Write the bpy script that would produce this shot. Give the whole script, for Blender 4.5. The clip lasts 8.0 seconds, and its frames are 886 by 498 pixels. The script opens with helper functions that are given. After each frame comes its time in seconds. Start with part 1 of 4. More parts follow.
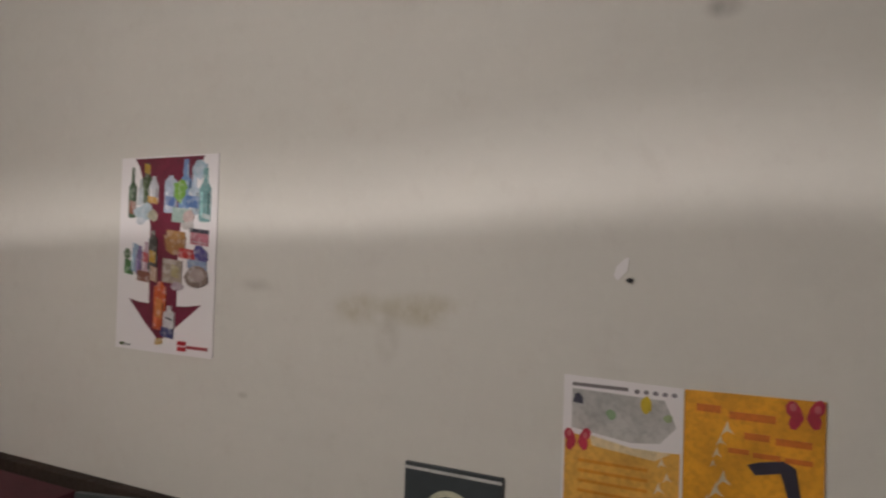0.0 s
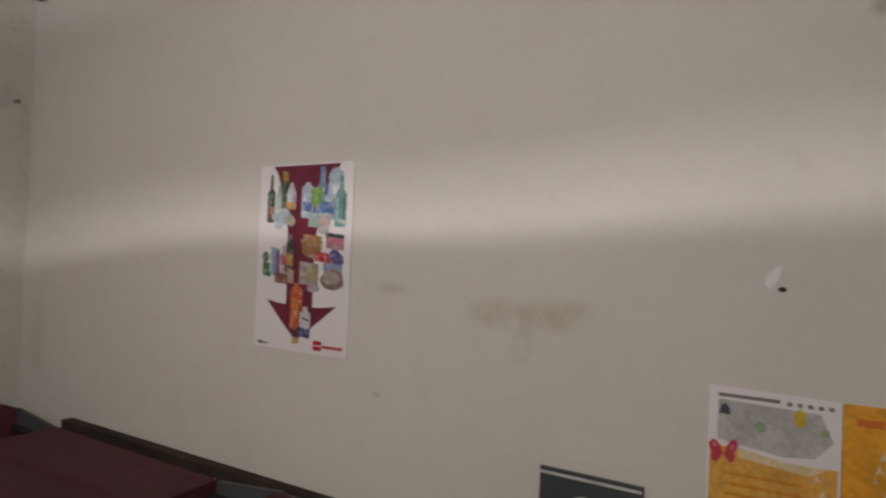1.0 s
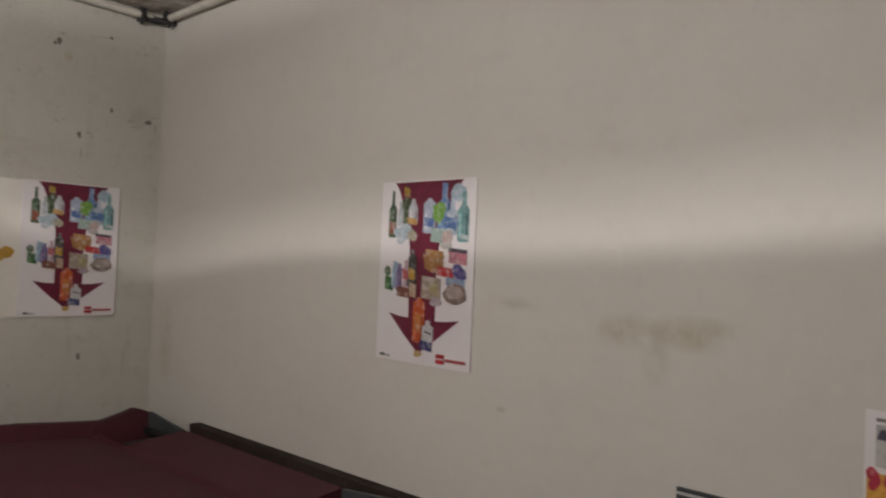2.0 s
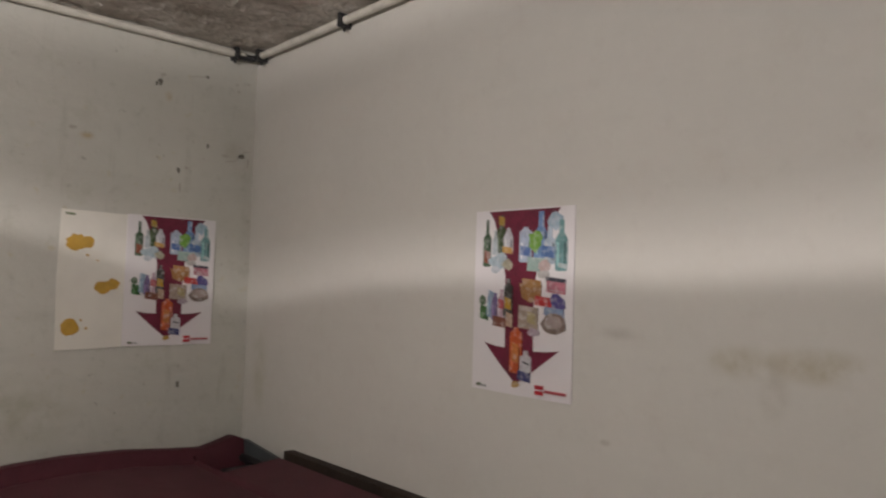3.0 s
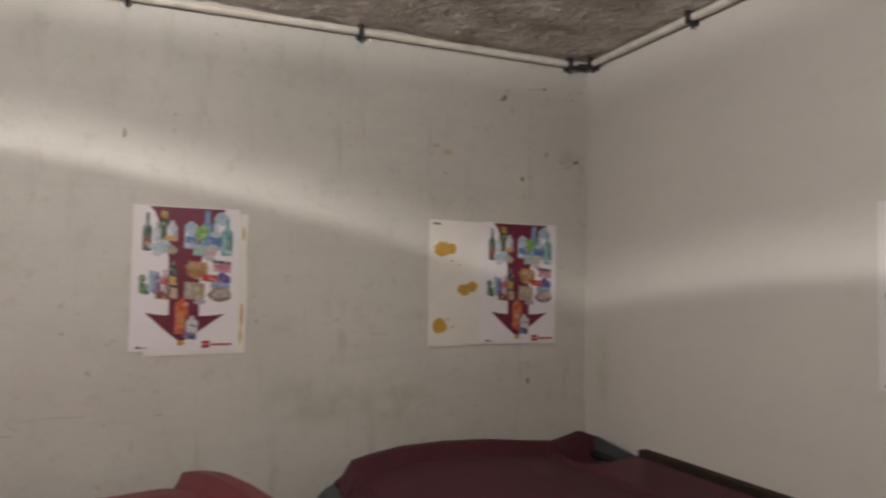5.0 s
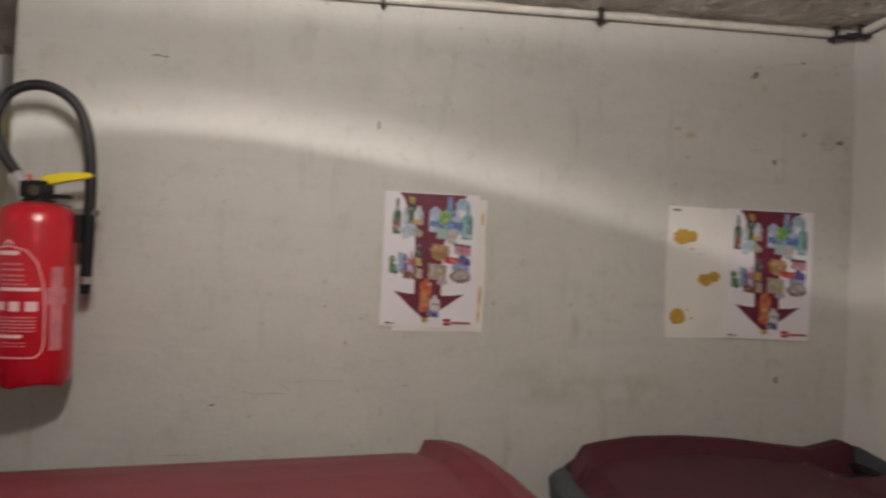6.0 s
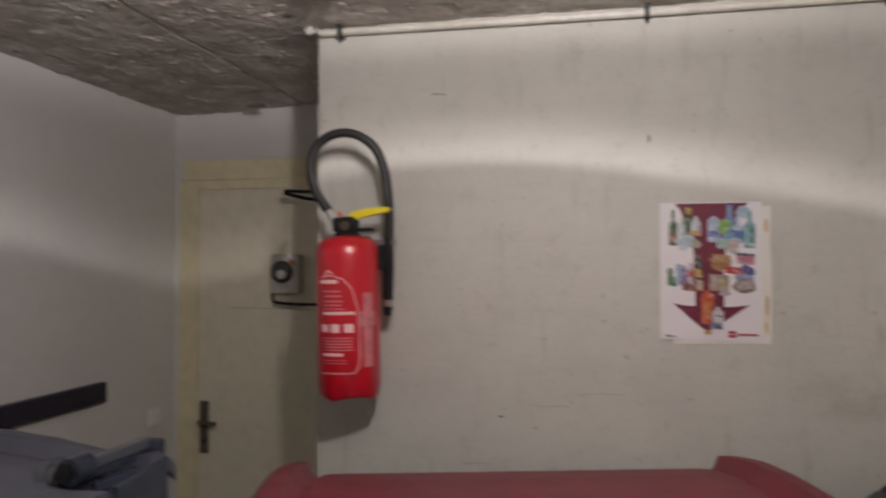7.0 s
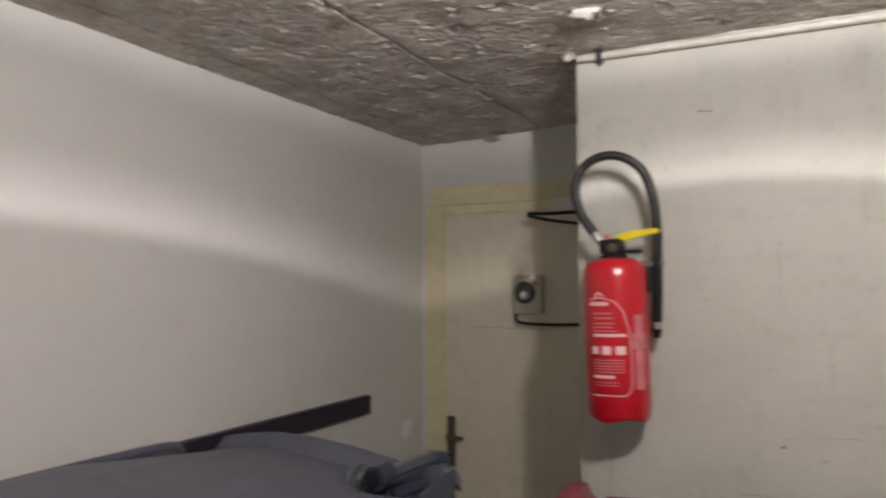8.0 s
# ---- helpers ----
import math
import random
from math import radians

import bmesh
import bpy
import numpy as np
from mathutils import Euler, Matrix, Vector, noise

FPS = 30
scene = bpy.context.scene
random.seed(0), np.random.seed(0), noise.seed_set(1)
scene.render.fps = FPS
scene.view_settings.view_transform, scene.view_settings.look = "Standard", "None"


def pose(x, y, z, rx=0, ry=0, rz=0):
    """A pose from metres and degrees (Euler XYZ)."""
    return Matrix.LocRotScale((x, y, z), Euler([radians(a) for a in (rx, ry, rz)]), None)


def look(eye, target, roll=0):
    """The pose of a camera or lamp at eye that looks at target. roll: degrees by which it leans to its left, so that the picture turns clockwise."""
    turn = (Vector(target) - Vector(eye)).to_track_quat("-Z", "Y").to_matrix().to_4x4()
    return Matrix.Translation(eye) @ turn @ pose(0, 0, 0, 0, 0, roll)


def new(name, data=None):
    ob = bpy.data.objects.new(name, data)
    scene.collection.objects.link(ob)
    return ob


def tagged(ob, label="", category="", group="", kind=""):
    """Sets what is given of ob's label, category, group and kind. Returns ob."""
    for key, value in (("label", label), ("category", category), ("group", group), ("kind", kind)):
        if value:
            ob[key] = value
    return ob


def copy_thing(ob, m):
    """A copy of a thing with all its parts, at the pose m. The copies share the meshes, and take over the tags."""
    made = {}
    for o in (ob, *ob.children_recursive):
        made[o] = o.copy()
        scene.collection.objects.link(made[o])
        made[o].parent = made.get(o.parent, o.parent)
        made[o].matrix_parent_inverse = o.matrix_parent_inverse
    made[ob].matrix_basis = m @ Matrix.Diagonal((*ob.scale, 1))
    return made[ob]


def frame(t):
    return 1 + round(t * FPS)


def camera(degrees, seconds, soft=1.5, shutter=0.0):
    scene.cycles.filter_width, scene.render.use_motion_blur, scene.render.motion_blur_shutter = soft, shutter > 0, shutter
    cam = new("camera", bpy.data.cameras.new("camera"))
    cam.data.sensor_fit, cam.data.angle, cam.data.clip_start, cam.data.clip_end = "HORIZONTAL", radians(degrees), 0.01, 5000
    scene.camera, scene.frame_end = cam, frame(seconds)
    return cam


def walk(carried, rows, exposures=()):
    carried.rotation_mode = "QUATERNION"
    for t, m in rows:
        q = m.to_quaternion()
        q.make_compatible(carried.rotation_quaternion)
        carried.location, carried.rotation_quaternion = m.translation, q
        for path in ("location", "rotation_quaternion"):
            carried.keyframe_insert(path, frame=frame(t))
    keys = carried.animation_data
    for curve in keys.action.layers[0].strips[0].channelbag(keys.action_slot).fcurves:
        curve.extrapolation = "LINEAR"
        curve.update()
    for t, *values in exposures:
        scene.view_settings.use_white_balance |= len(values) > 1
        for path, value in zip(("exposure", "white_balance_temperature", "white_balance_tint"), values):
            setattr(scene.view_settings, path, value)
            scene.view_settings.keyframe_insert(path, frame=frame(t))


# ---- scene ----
cam = camera(62.5, 8.0, soft=2.2, shutter=0.5)
PATH = [
    (0, (-0.932, -2.181, 1.692), (0.826, -1.229, 1.721), 1.8),
    (0.5, (-0.953, -2.156, 1.688), (0.743, -1.096, 1.72), 1.9),
    (1, (-0.98, -2.131, 1.691), (0.647, -0.968, 1.723), 2.4),
    (1.5, (-1.006, -2.108, 1.696), (0.547, -0.848, 1.727), 2.3),
    (2, (-1.031, -2.081, 1.703), (0.451, -0.739, 1.744), 2.4),
    (3.5, (-1.1, -2.014, 1.717), (0.168, -0.471, 1.834), 1.5),
    (4, (-1.17, -1.979, 1.717), (-0.015, -0.35, 1.831), 1.5),
    (4.5, (-1.264, -1.941, 1.718), (-0.29, -0.197, 1.813), 1.3),
    (4.7, (-1.292, -1.929, 1.704), (-0.382, -0.151, 1.803), 1.2),
    (5.8, (-1.322, -1.947, 1.685), (-1.024, 0.029, 1.740), 1.9),
    (6, (-1.329, -1.947, 1.686), (-1.148, 0.044, 1.728), 2.7),
    (6.5, (-1.384, -1.974, 1.685), (-1.491, 0.023, 1.713), 1.9),
    (7, (-1.484, -2.009, 1.706), (-1.888, -0.051, 1.754), 0.1),
    (7.5, (-1.572, -2.05, 1.714), (-2.228, -0.162, 1.79), -0.5),
    (8, (-1.659, -2.104, 1.718), (-2.559, -0.32, 1.815), -0.2),
]
EXPOSURES = [(0, -0.46, 6500, 11), (2.0, -0.50, 6500, 11), (4.7, -0.47, 6500, 12), (6.0, -0.42, 6480, 12), (7.0, -0.44, 6370, 15), (8.0, -0.02, 6390, 12)]
walk(cam, [(t, look(e, g, r)) for t, e, g, r in PATH], EXPOSURES)

# ---- light ----
world = bpy.data.worlds.new("world")
world.use_nodes = True
world.node_tree.nodes["Background"].inputs[0].default_value = (0.02, 0.02, 0.02, 1)
world.node_tree.nodes["Background"].inputs[1].default_value = 0.2
scene.world = world

LAMP = Vector((-1.556, -1.35, 2.36))
# Point source added above the unseen disc; throws the bright band on the walls.
bulb = bpy.data.lights.new("bulb", "POINT")
bulb.energy, bulb.color, bulb.shadow_soft_size = 60, (1.0, 0.935, 0.90), 0.0026
new("band_light", bulb).location = LAMP
BULB_GLOW = 405.0


# ---- materials ----
def material(name, colour, rough=0.6, metal=0.0, grain=0.0, scale=40.0, bump=0.0, bump_scale=80.0, tint=None, coat=0.0, spec=0.5):
    """Principled surface with two scales of colour variation and a fine relief."""
    m = bpy.data.materials.new(name)
    m.use_nodes = True
    n, l = m.node_tree.nodes, m.node_tree.links
    p = n["Principled BSDF"]
    p.inputs["Roughness"].default_value, p.inputs["Metallic"].default_value = rough, metal
    p.inputs["Coat Weight"].default_value = coat
    p.inputs["Specular IOR Level"].default_value = spec
    p.inputs["Base Color"].default_value = (*colour, 1)
    co = n.new("ShaderNodeTexCoord")
    if grain:
        last = None
        for k, (sc, amount) in enumerate(((scale, grain), (scale * 0.12, grain * 1.3))):
            no = n.new("ShaderNodeTexNoise")
            no.inputs["Scale"].default_value, no.inputs["Detail"].default_value = sc, 6
            l.new(co.outputs["Object"], no.inputs["Vector"])
            mix = n.new("ShaderNodeMix")
            mix.data_type, mix.blend_type = "RGBA", "MIX"
            dark = tint if tint and k else tuple(c * 0.45 for c in colour)
            mix.inputs["A"].default_value, mix.inputs["B"].default_value = (*colour, 1), (*dark, 1)
            if last:
                l.new(last, mix.inputs["A"])
            mp = n.new("ShaderNodeMapRange")
            mp.inputs["From Min"].default_value, mp.inputs["From Max"].default_value = 0.42, 0.75
            mp.inputs["To Max"].default_value = amount
            l.new(no.outputs["Fac"], mp.inputs["Value"])
            l.new(mp.outputs["Result"], mix.inputs["Factor"])
            last = mix.outputs["Result"]
        l.new(last, p.inputs["Base Color"])
    if bump:
        no = n.new("ShaderNodeTexNoise")
        no.inputs["Scale"].default_value, no.inputs["Detail"].default_value = bump_scale, 8
        l.new(co.outputs["Object"], no.inputs["Vector"])
        b = n.new("ShaderNodeBump")
        b.inputs["Strength"].default_value, b.inputs["Distance"].default_value = bump, 0.01
        l.new(no.outputs["Fac"], b.inputs["Height"])
        l.new(b.outputs["Normal"], p.inputs["Normal"])
    return m


def wall_paint(name, colour, dirt, stains=(), blotch=0.3, relief=0.12, pits=0.0, streaks=0.0, specks=0.0):
    """Painted concrete: cloudy paint, fine relief, dirt blotches, and stains (place, radius, colour, strength)."""
    m = bpy.data.materials.new(name)
    m.use_nodes = True
    n, l = m.node_tree.nodes, m.node_tree.links
    p = n["Principled BSDF"]
    p.inputs["Roughness"].default_value = 0.62
    p.inputs["Specular IOR Level"].default_value = 0.3
    co = n.new("ShaderNodeTexCoord").outputs["Object"]

    def noise_tex(sc, detail=6, rough=0.55, stretch=None):
        no = n.new("ShaderNodeTexNoise")
        no.inputs["Scale"].default_value, no.inputs["Detail"].default_value, no.inputs["Roughness"].default_value = sc, detail, rough
        v = co
        if stretch:
            mp = n.new("ShaderNodeMapping")
            mp.inputs["Scale"].default_value = stretch
            l.new(co, mp.inputs["Vector"])
            v = mp.outputs["Vector"]
        l.new(v, no.inputs["Vector"])
        return no.outputs["Fac"]

    def ramp(v, lo, hi, top):
        mp = n.new("ShaderNodeMapRange")
        mp.inputs["From Min"].default_value, mp.inputs["From Max"].default_value, mp.inputs["To Max"].default_value = lo, hi, top
        l.new(v, mp.inputs["Value"])
        return mp.outputs["Result"]

    def over(a, b, fac):
        mix = n.new("ShaderNodeMix")
        mix.data_type = "RGBA"
        if isinstance(a, tuple):
            mix.inputs["A"].default_value = (*a, 1)
        else:
            l.new(a, mix.inputs["A"])
        mix.inputs["B"].default_value = (*b, 1)
        l.new(fac, mix.inputs["Factor"])
        return mix.outputs["Result"]

    def times(a, b):
        mu = n.new("ShaderNodeMath")
        mu.operation = "MULTIPLY"
        l.new(a, mu.inputs[0])
        l.new(b, mu.inputs[1])
        return mu.outputs[0]

    c = over(colour, tuple(x * 0.82 for x in colour), ramp(noise_tex(1.7, 5), 0.35, 0.7, blotch))
    c = over(c, dirt, ramp(noise_tex(9, 8, 0.7), 0.56, 0.8, blotch * 0.8))
    c = over(c, tuple(min(1, x * 1.12) for x in colour), ramp(noise_tex(34, 5, 0.7), 0.5, 0.8, 0.25))
    c = over(c, tuple(x * 0.80 for x in colour), ramp(noise_tex(5, 5, 0.6, (0.45, 0.45, 3.2)), 0.5, 0.78, blotch * 0.55))
    c = over(c, tuple(x * 0.74 for x in dirt), ramp(noise_tex(21, 6, 0.75), 0.55, 0.75, blotch * 0.45))
    if specks:
        c = over(c, (0.47, 0.40, 0.17), times(ramp(noise_tex(30, 2, 0.4), 0.66, 0.72, specks), ramp(noise_tex(2.3, 2), 0.45, 0.6, 1)))
    if streaks:
        c = over(c, tuple(x * 0.62 for x in dirt), ramp(noise_tex(6, 6, 0.65, (3.0, 3.0, 0.5)), 0.57, 0.8, streaks))
    if pits:
        c = over(c, (0.16, 0.15, 0.12), times(ramp(noise_tex(42, 3, 0.5), 0.66, 0.71, pits), ramp(noise_tex(3.1, 2), 0.5, 0.62, 1)))
    for place, size, tone, strength in stains:
        mp = n.new("ShaderNodeMapping")
        mp.vector_type = "POINT"
        mp.inputs["Location"].default_value = [-a / b for a, b in zip(place, size)]
        mp.inputs["Scale"].default_value = [1 / b for b in size]
        l.new(co, mp.inputs["Vector"])
        le = n.new("ShaderNodeVectorMath")
        le.operation = "LENGTH"
        l.new(mp.outputs["Vector"], le.inputs[0])
        inv = n.new("ShaderNodeMapRange")
        inv.interpolation_type = "SMOOTHSTEP"
        inv.inputs["From Min"].default_value, inv.inputs["From Max"].default_value = 1.0, 0.1
        inv.inputs["To Max"].default_value = strength
        l.new(le.outputs["Value"], inv.inputs["Value"])
        c = over(c, tone, times(inv.outputs["Result"], ramp(noise_tex(16, 5), 0.35, 0.6, 1)))
    l.new(c, p.inputs["Base Color"])
    ad = n.new("ShaderNodeMath")
    ad.operation = "ADD"
    l.new(noise_tex(60, 8, 0.65), ad.inputs[0])
    l.new(noise_tex(7, 4), ad.inputs[1])
    b = n.new("ShaderNodeBump")
    b.inputs["Strength"].default_value, b.inputs["Distance"].default_value = relief, 0.012
    l.new(ad.outputs[0], b.inputs["Height"])
    l.new(b.outputs["Normal"], p.inputs["Normal"])
    return m


OCHRE = (0.36, 0.31, 0.17)
M_WALL_A = wall_paint("smooth_grey_white_paint", (0.645, 0.63, 0.58), (0.53, 0.47, 0.41), [
    ((0, -1.535, 1.612), (0.1, 0.075, 0.034), OCHRE, 0.55), ((0, -1.645, 1.616), (0.1, 0.10, 0.034), OCHRE, 0.6),
    ((0, -1.32, 1.64), (0.1, 0.05, 0.016), (0.36, 0.34, 0.30), 0.45), ((0, -1.585, 1.575), (0.1, 0.03, 0.06), (0.42, 0.39, 0.33), 0.5),
    ((0, -2.055, 2.01), (0.1, 0.03, 0.02), (0.25, 0.24, 0.22), 0.8), ((0, -1.30, 1.452), (0.1, 0.016, 0.008), (0.28, 0.25, 0.2), 0.8),
    ((0, -0.09, 1.45), (0.1, 0.06, 0.16), (0.45, 0.44, 0.33), 0.6),
], blotch=0.3, relief=0.07)
M_WALL_B = wall_paint("rough_grey_white_paint", (0.60, 0.595, 0.535), (0.41, 0.42, 0.33), [
    ((-0.62, 0, 1.36), (0.2, 0.1, 0.12), (0.36, 0.36, 0.26), 0.55), ((-0.85, 0, 1.38), (0.16, 0.1, 0.1), (0.36, 0.36, 0.26), 0.5),
    ((-0.06, 0, 2.09), (0.05, 0.1, 0.05), (0.36, 0.34, 0.28), 0.4), ((-0.48, 0, 2.075), (0.025, 0.1, 0.014), (0.42, 0.31, 0.14), 0.8),
    ((-0.27, 0, 2.22), (0.014, 0.1, 0.022), (0.42, 0.31, 0.14), 0.8), ((-1.55, 0, 2.27), (0.05, 0.1, 0.1), (0.38, 0.37, 0.33), 0.5),
    ((-0.78, 0, 1.56), (0.02, 0.1, 0.12), (0.36, 0.34, 0.27), 0.5),
], blotch=0.85, relief=0.2, pits=0.45, streaks=0.45, specks=0.3)
M_WALL_C = wall_paint("dull_grey_white_paint", (0.73, 0.72, 0.685), (0.52, 0.46, 0.42), blotch=0.28, relief=0.07)
M_CEIL = material("bare_rough_concrete", (0.66, 0.62, 0.56), 0.9, grain=0.65, scale=46, bump=0.9, bump_scale=75, tint=(0.34, 0.30, 0.255), spec=0.2)
nt = M_CEIL.node_tree
fleck, fleck_mask, fleck_mix = nt.nodes.new("ShaderNodeTexNoise"), nt.nodes.new("ShaderNodeMapRange"), nt.nodes.new("ShaderNodeMix")
fleck.inputs["Scale"].default_value, fleck.inputs["Detail"].default_value = 55, 5
fleck_mask.inputs["From Min"].default_value, fleck_mask.inputs["From Max"].default_value, fleck_mask.inputs["To Max"].default_value = 0.56, 0.68, 0.8
fleck_mix.data_type, fleck_mix.inputs["B"].default_value = "RGBA", (0.72, 0.69, 0.64, 1)
nt.links.new(fleck.outputs["Fac"], fleck_mask.inputs["Value"])
nt.links.new(fleck_mask.outputs["Result"], fleck_mix.inputs["Factor"])
nt.links.new(nt.nodes["Principled BSDF"].inputs["Base Color"].links[0].from_socket, fleck_mix.inputs["A"])
nt.links.new(fleck_mix.outputs["Result"], nt.nodes["Principled BSDF"].inputs["Base Color"])
M_FLOOR = material("worn_concrete_floor", (0.30, 0.29, 0.275), 0.8, grain=0.4, scale=14, bump=0.2)
M_PIPE = material("cream_painted_conduit", (0.68, 0.655, 0.58), 0.45, grain=0.35, scale=30, tint=(0.42, 0.38, 0.3))
M_CLIP = material("black_pipe_clip", (0.02, 0.02, 0.022), 0.5)
M_TAPE = material("white_plaster_lump", (0.7, 0.68, 0.62), 0.8, grain=0.3, bump=0.6)
M_DOOR = material("cream_yellow_door_paint", (0.76, 0.71, 0.56), 0.5, grain=0.18, scale=18, bump=0.05, tint=(0.62, 0.57, 0.42))
M_FRAME = material("pale_yellow_frame_paint", (0.78, 0.71, 0.47), 0.5, grain=0.25, scale=18, tint=(0.42, 0.37, 0.23))
M_STEEL_DARK = material("tarnished_brown_metal", (0.15, 0.125, 0.09), 0.4, 0.7, grain=0.3)
M_STEEL = material("bright_steel", (0.62, 0.61, 0.6), 0.28, 1.0)
M_BLACK = material("black_plastic", (0.012, 0.012, 0.013), 0.5, spec=0.25)
M_RUBBER = material("black_hose_rubber", (0.012, 0.011, 0.011), 0.45, grain=0.2)
M_STRAP = material("taupe_plastic", (0.16, 0.14, 0.125), 0.5)
M_GREY_BOX = material("grey_plastic_box", (0.52, 0.50, 0.45), 0.5, grain=0.15)
M_WHITE_BOX = material("white_enamel", (0.82, 0.81, 0.78), 0.4)
M_RED = material("glossy_red_enamel", (0.52, 0.008, 0.02), 0.28, grain=0.12, scale=12, coat=0.4)
M_LABEL = material("pinkish_white_print", (0.80, 0.55, 0.55), 0.5)
M_SMALL = material("small_pale_red_print", (0.68, 0.25, 0.27), 0.5, grain=0.5, scale=400)
M_DIAL = material("dark_glossy_dial", (0.055, 0.055, 0.055), 0.18)
M_LABEL2 = material("faded_pink_print", (0.66, 0.22, 0.24), 0.5, grain=0.6, scale=60)
M_YELLOW = material("yellow_lever_plastic", (0.80, 0.66, 0.02), 0.4)
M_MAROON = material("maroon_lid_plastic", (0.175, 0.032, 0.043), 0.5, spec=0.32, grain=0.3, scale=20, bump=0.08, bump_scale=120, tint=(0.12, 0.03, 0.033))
# Darker, rougher maroon for the lid of the corner bin.
M_MAROON_DARK = material("dull_dark_maroon_plastic", (0.072, 0.018, 0.026), 0.6, spec=0.16, grain=0.4, scale=16, bump=0.1, bump_scale=120, tint=(0.05, 0.02, 0.022))
M_BINGREY = material("blue_grey_bin_plastic", (0.062, 0.073, 0.076), 0.55, spec=0.3, grain=0.3, scale=20, bump=0.08, bump_scale=120)
M_LIDGREY = material("grey_lid_plastic", (0.108, 0.113, 0.150), 0.42, grain=0.25, scale=16, bump=0.08, bump_scale=120)
M_BINBLUE = material("slate_grey_bin_plastic", (0.05, 0.06, 0.088), 0.25, grain=0.3, scale=20, bump=0.08, bump_scale=120)
M_GLOSS = material("glossy_slate_plastic", (0.09, 0.10, 0.115), 0.15, coat=0.5)
M_BOARD = material("dark_stained_wood", (0.03, 0.022, 0.018), 0.75, grain=0.6, scale=26, bump=0.5, tint=(0.06, 0.042, 0.03), spec=0.15)
M_BOARD2 = material("black_painted_wood", (0.022, 0.018, 0.034), 0.5, grain=0.3, scale=30, bump=0.2)
M_PAPER = material("white_poster_paper", (0.78, 0.755, 0.76), 0.45, grain=0.05, scale=8)
M_CREAM = material("yellowed_paper", (0.79, 0.775, 0.71), 0.6, grain=0.2, scale=8, tint=(0.60, 0.54, 0.40))
M_MARK = material("dark_chip_in_paint", (0.17, 0.16, 0.135), 0.9)
M_MARK2 = material("grey_crack_in_paint", (0.43, 0.41, 0.36), 0.9)
M_GLUE = material("dried_amber_glue", (0.50, 0.29, 0.035), 0.5, grain=0.4, scale=50, tint=(0.62, 0.42, 0.12))
M_OPAL = bpy.data.materials.new("glowing_opal_glass")
M_OPAL.use_nodes = True
glow = M_OPAL.node_tree.nodes["Principled BSDF"]
glow.inputs["Emission Color"].default_value, glow.inputs["Emission Strength"].default_value = (1.0, 0.925, 0.895, 1), BULB_GLOW
INKS = {}


def ink(r, g, b, photo=False):
    key = (r, g, b)
    if key not in INKS:
        m = INKS[key] = material("print_ink", key, 0.45, grain=0.5, scale=150)
        if photo:
            n, l = m.node_tree.nodes, m.node_tree.links
            p = n["Principled BSDF"]
            info, co, add = n.new("ShaderNodeObjectInfo"), n.new("ShaderNodeTexCoord"), n.new("ShaderNodeVectorMath")
            no, mp, mix = n.new("ShaderNodeTexNoise"), n.new("ShaderNodeMapRange"), n.new("ShaderNodeMix")
            no.inputs["Scale"].default_value, no.inputs["Detail"].default_value = 95, 4
            mp.inputs["From Min"].default_value, mp.inputs["From Max"].default_value, mp.inputs["To Max"].default_value = 0.5, 0.68, 0.55
            mix.data_type, mix.inputs["B"].default_value = "RGBA", (*[0.3 * c + 0.5 for c in key], 1)
            l.new(co.outputs["Object"], add.inputs[0])
            l.new(info.outputs["Random"], add.inputs[1])
            l.new(add.outputs[0], no.inputs["Vector"])
            l.new(no.outputs["Fac"], mp.inputs["Value"])
            l.new(mp.outputs["Result"], mix.inputs["Factor"])
            l.new(p.inputs["Base Color"].links[0].from_socket, mix.inputs["A"])
            l.new(mix.outputs["Result"], p.inputs["Base Color"])
    return INKS[key]


# ---- mesh helpers ----
def box(bm, lo, hi, bevel=0.0):
    mid = [(a + b) / 2 for a, b in zip(lo, hi)]
    size = [b - a for a, b in zip(lo, hi)]
    vs = bmesh.ops.create_cube(bm, size=1, matrix=Matrix.LocRotScale(mid, None, size))["verts"]
    if bevel:
        es = list({e for v in vs for e in v.link_edges})
        bmesh.ops.bevel(bm, geom=es, offset=bevel, segments=2, affect="EDGES", profile=0.7)


def lathe(bm, profile, n=36, at=(0, 0, 0), turn=None):
    m = Matrix.Translation(at) @ (turn.to_4x4() if turn else Matrix())
    rings = []
    for r, z in profile:
        rings.append([bm.verts.new(m @ Vector((r * math.cos(a), r * math.sin(a), z))) for a in (2 * math.pi * k / n for k in range(n))])
    for a, b in zip(rings, rings[1:]):
        for k in range(n):
            bm.faces.new((a[k], a[(k + 1) % n], b[(k + 1) % n], b[k]))
    for ring in (rings[0][::-1], rings[-1]):
        bm.faces.new(ring)


def tube(bm, pts, r, n=12):
    pts = [Vector(p) for p in pts]
    rings = []
    side = None
    for k, p in enumerate(pts):
        d = (pts[min(k + 1, len(pts) - 1)] - pts[max(k - 1, 0)]).normalized()
        if side is None:
            side = d.orthogonal().normalized()
        side = (side - d * side.dot(d)).normalized()
        up = d.cross(side)
        rr = r[k] if isinstance(r, (list, tuple)) else r
        rings.append([bm.verts.new(p + rr * (math.cos(a) * side + math.sin(a) * up)) for a in (2 * math.pi * j / n for j in range(n))])
    for a, b in zip(rings, rings[1:]):
        for j in range(n):
            bm.faces.new((a[j], a[(j + 1) % n], b[(j + 1) % n], b[j]))
    bm.faces.new(rings[0][::-1])
    bm.faces.new(rings[-1])


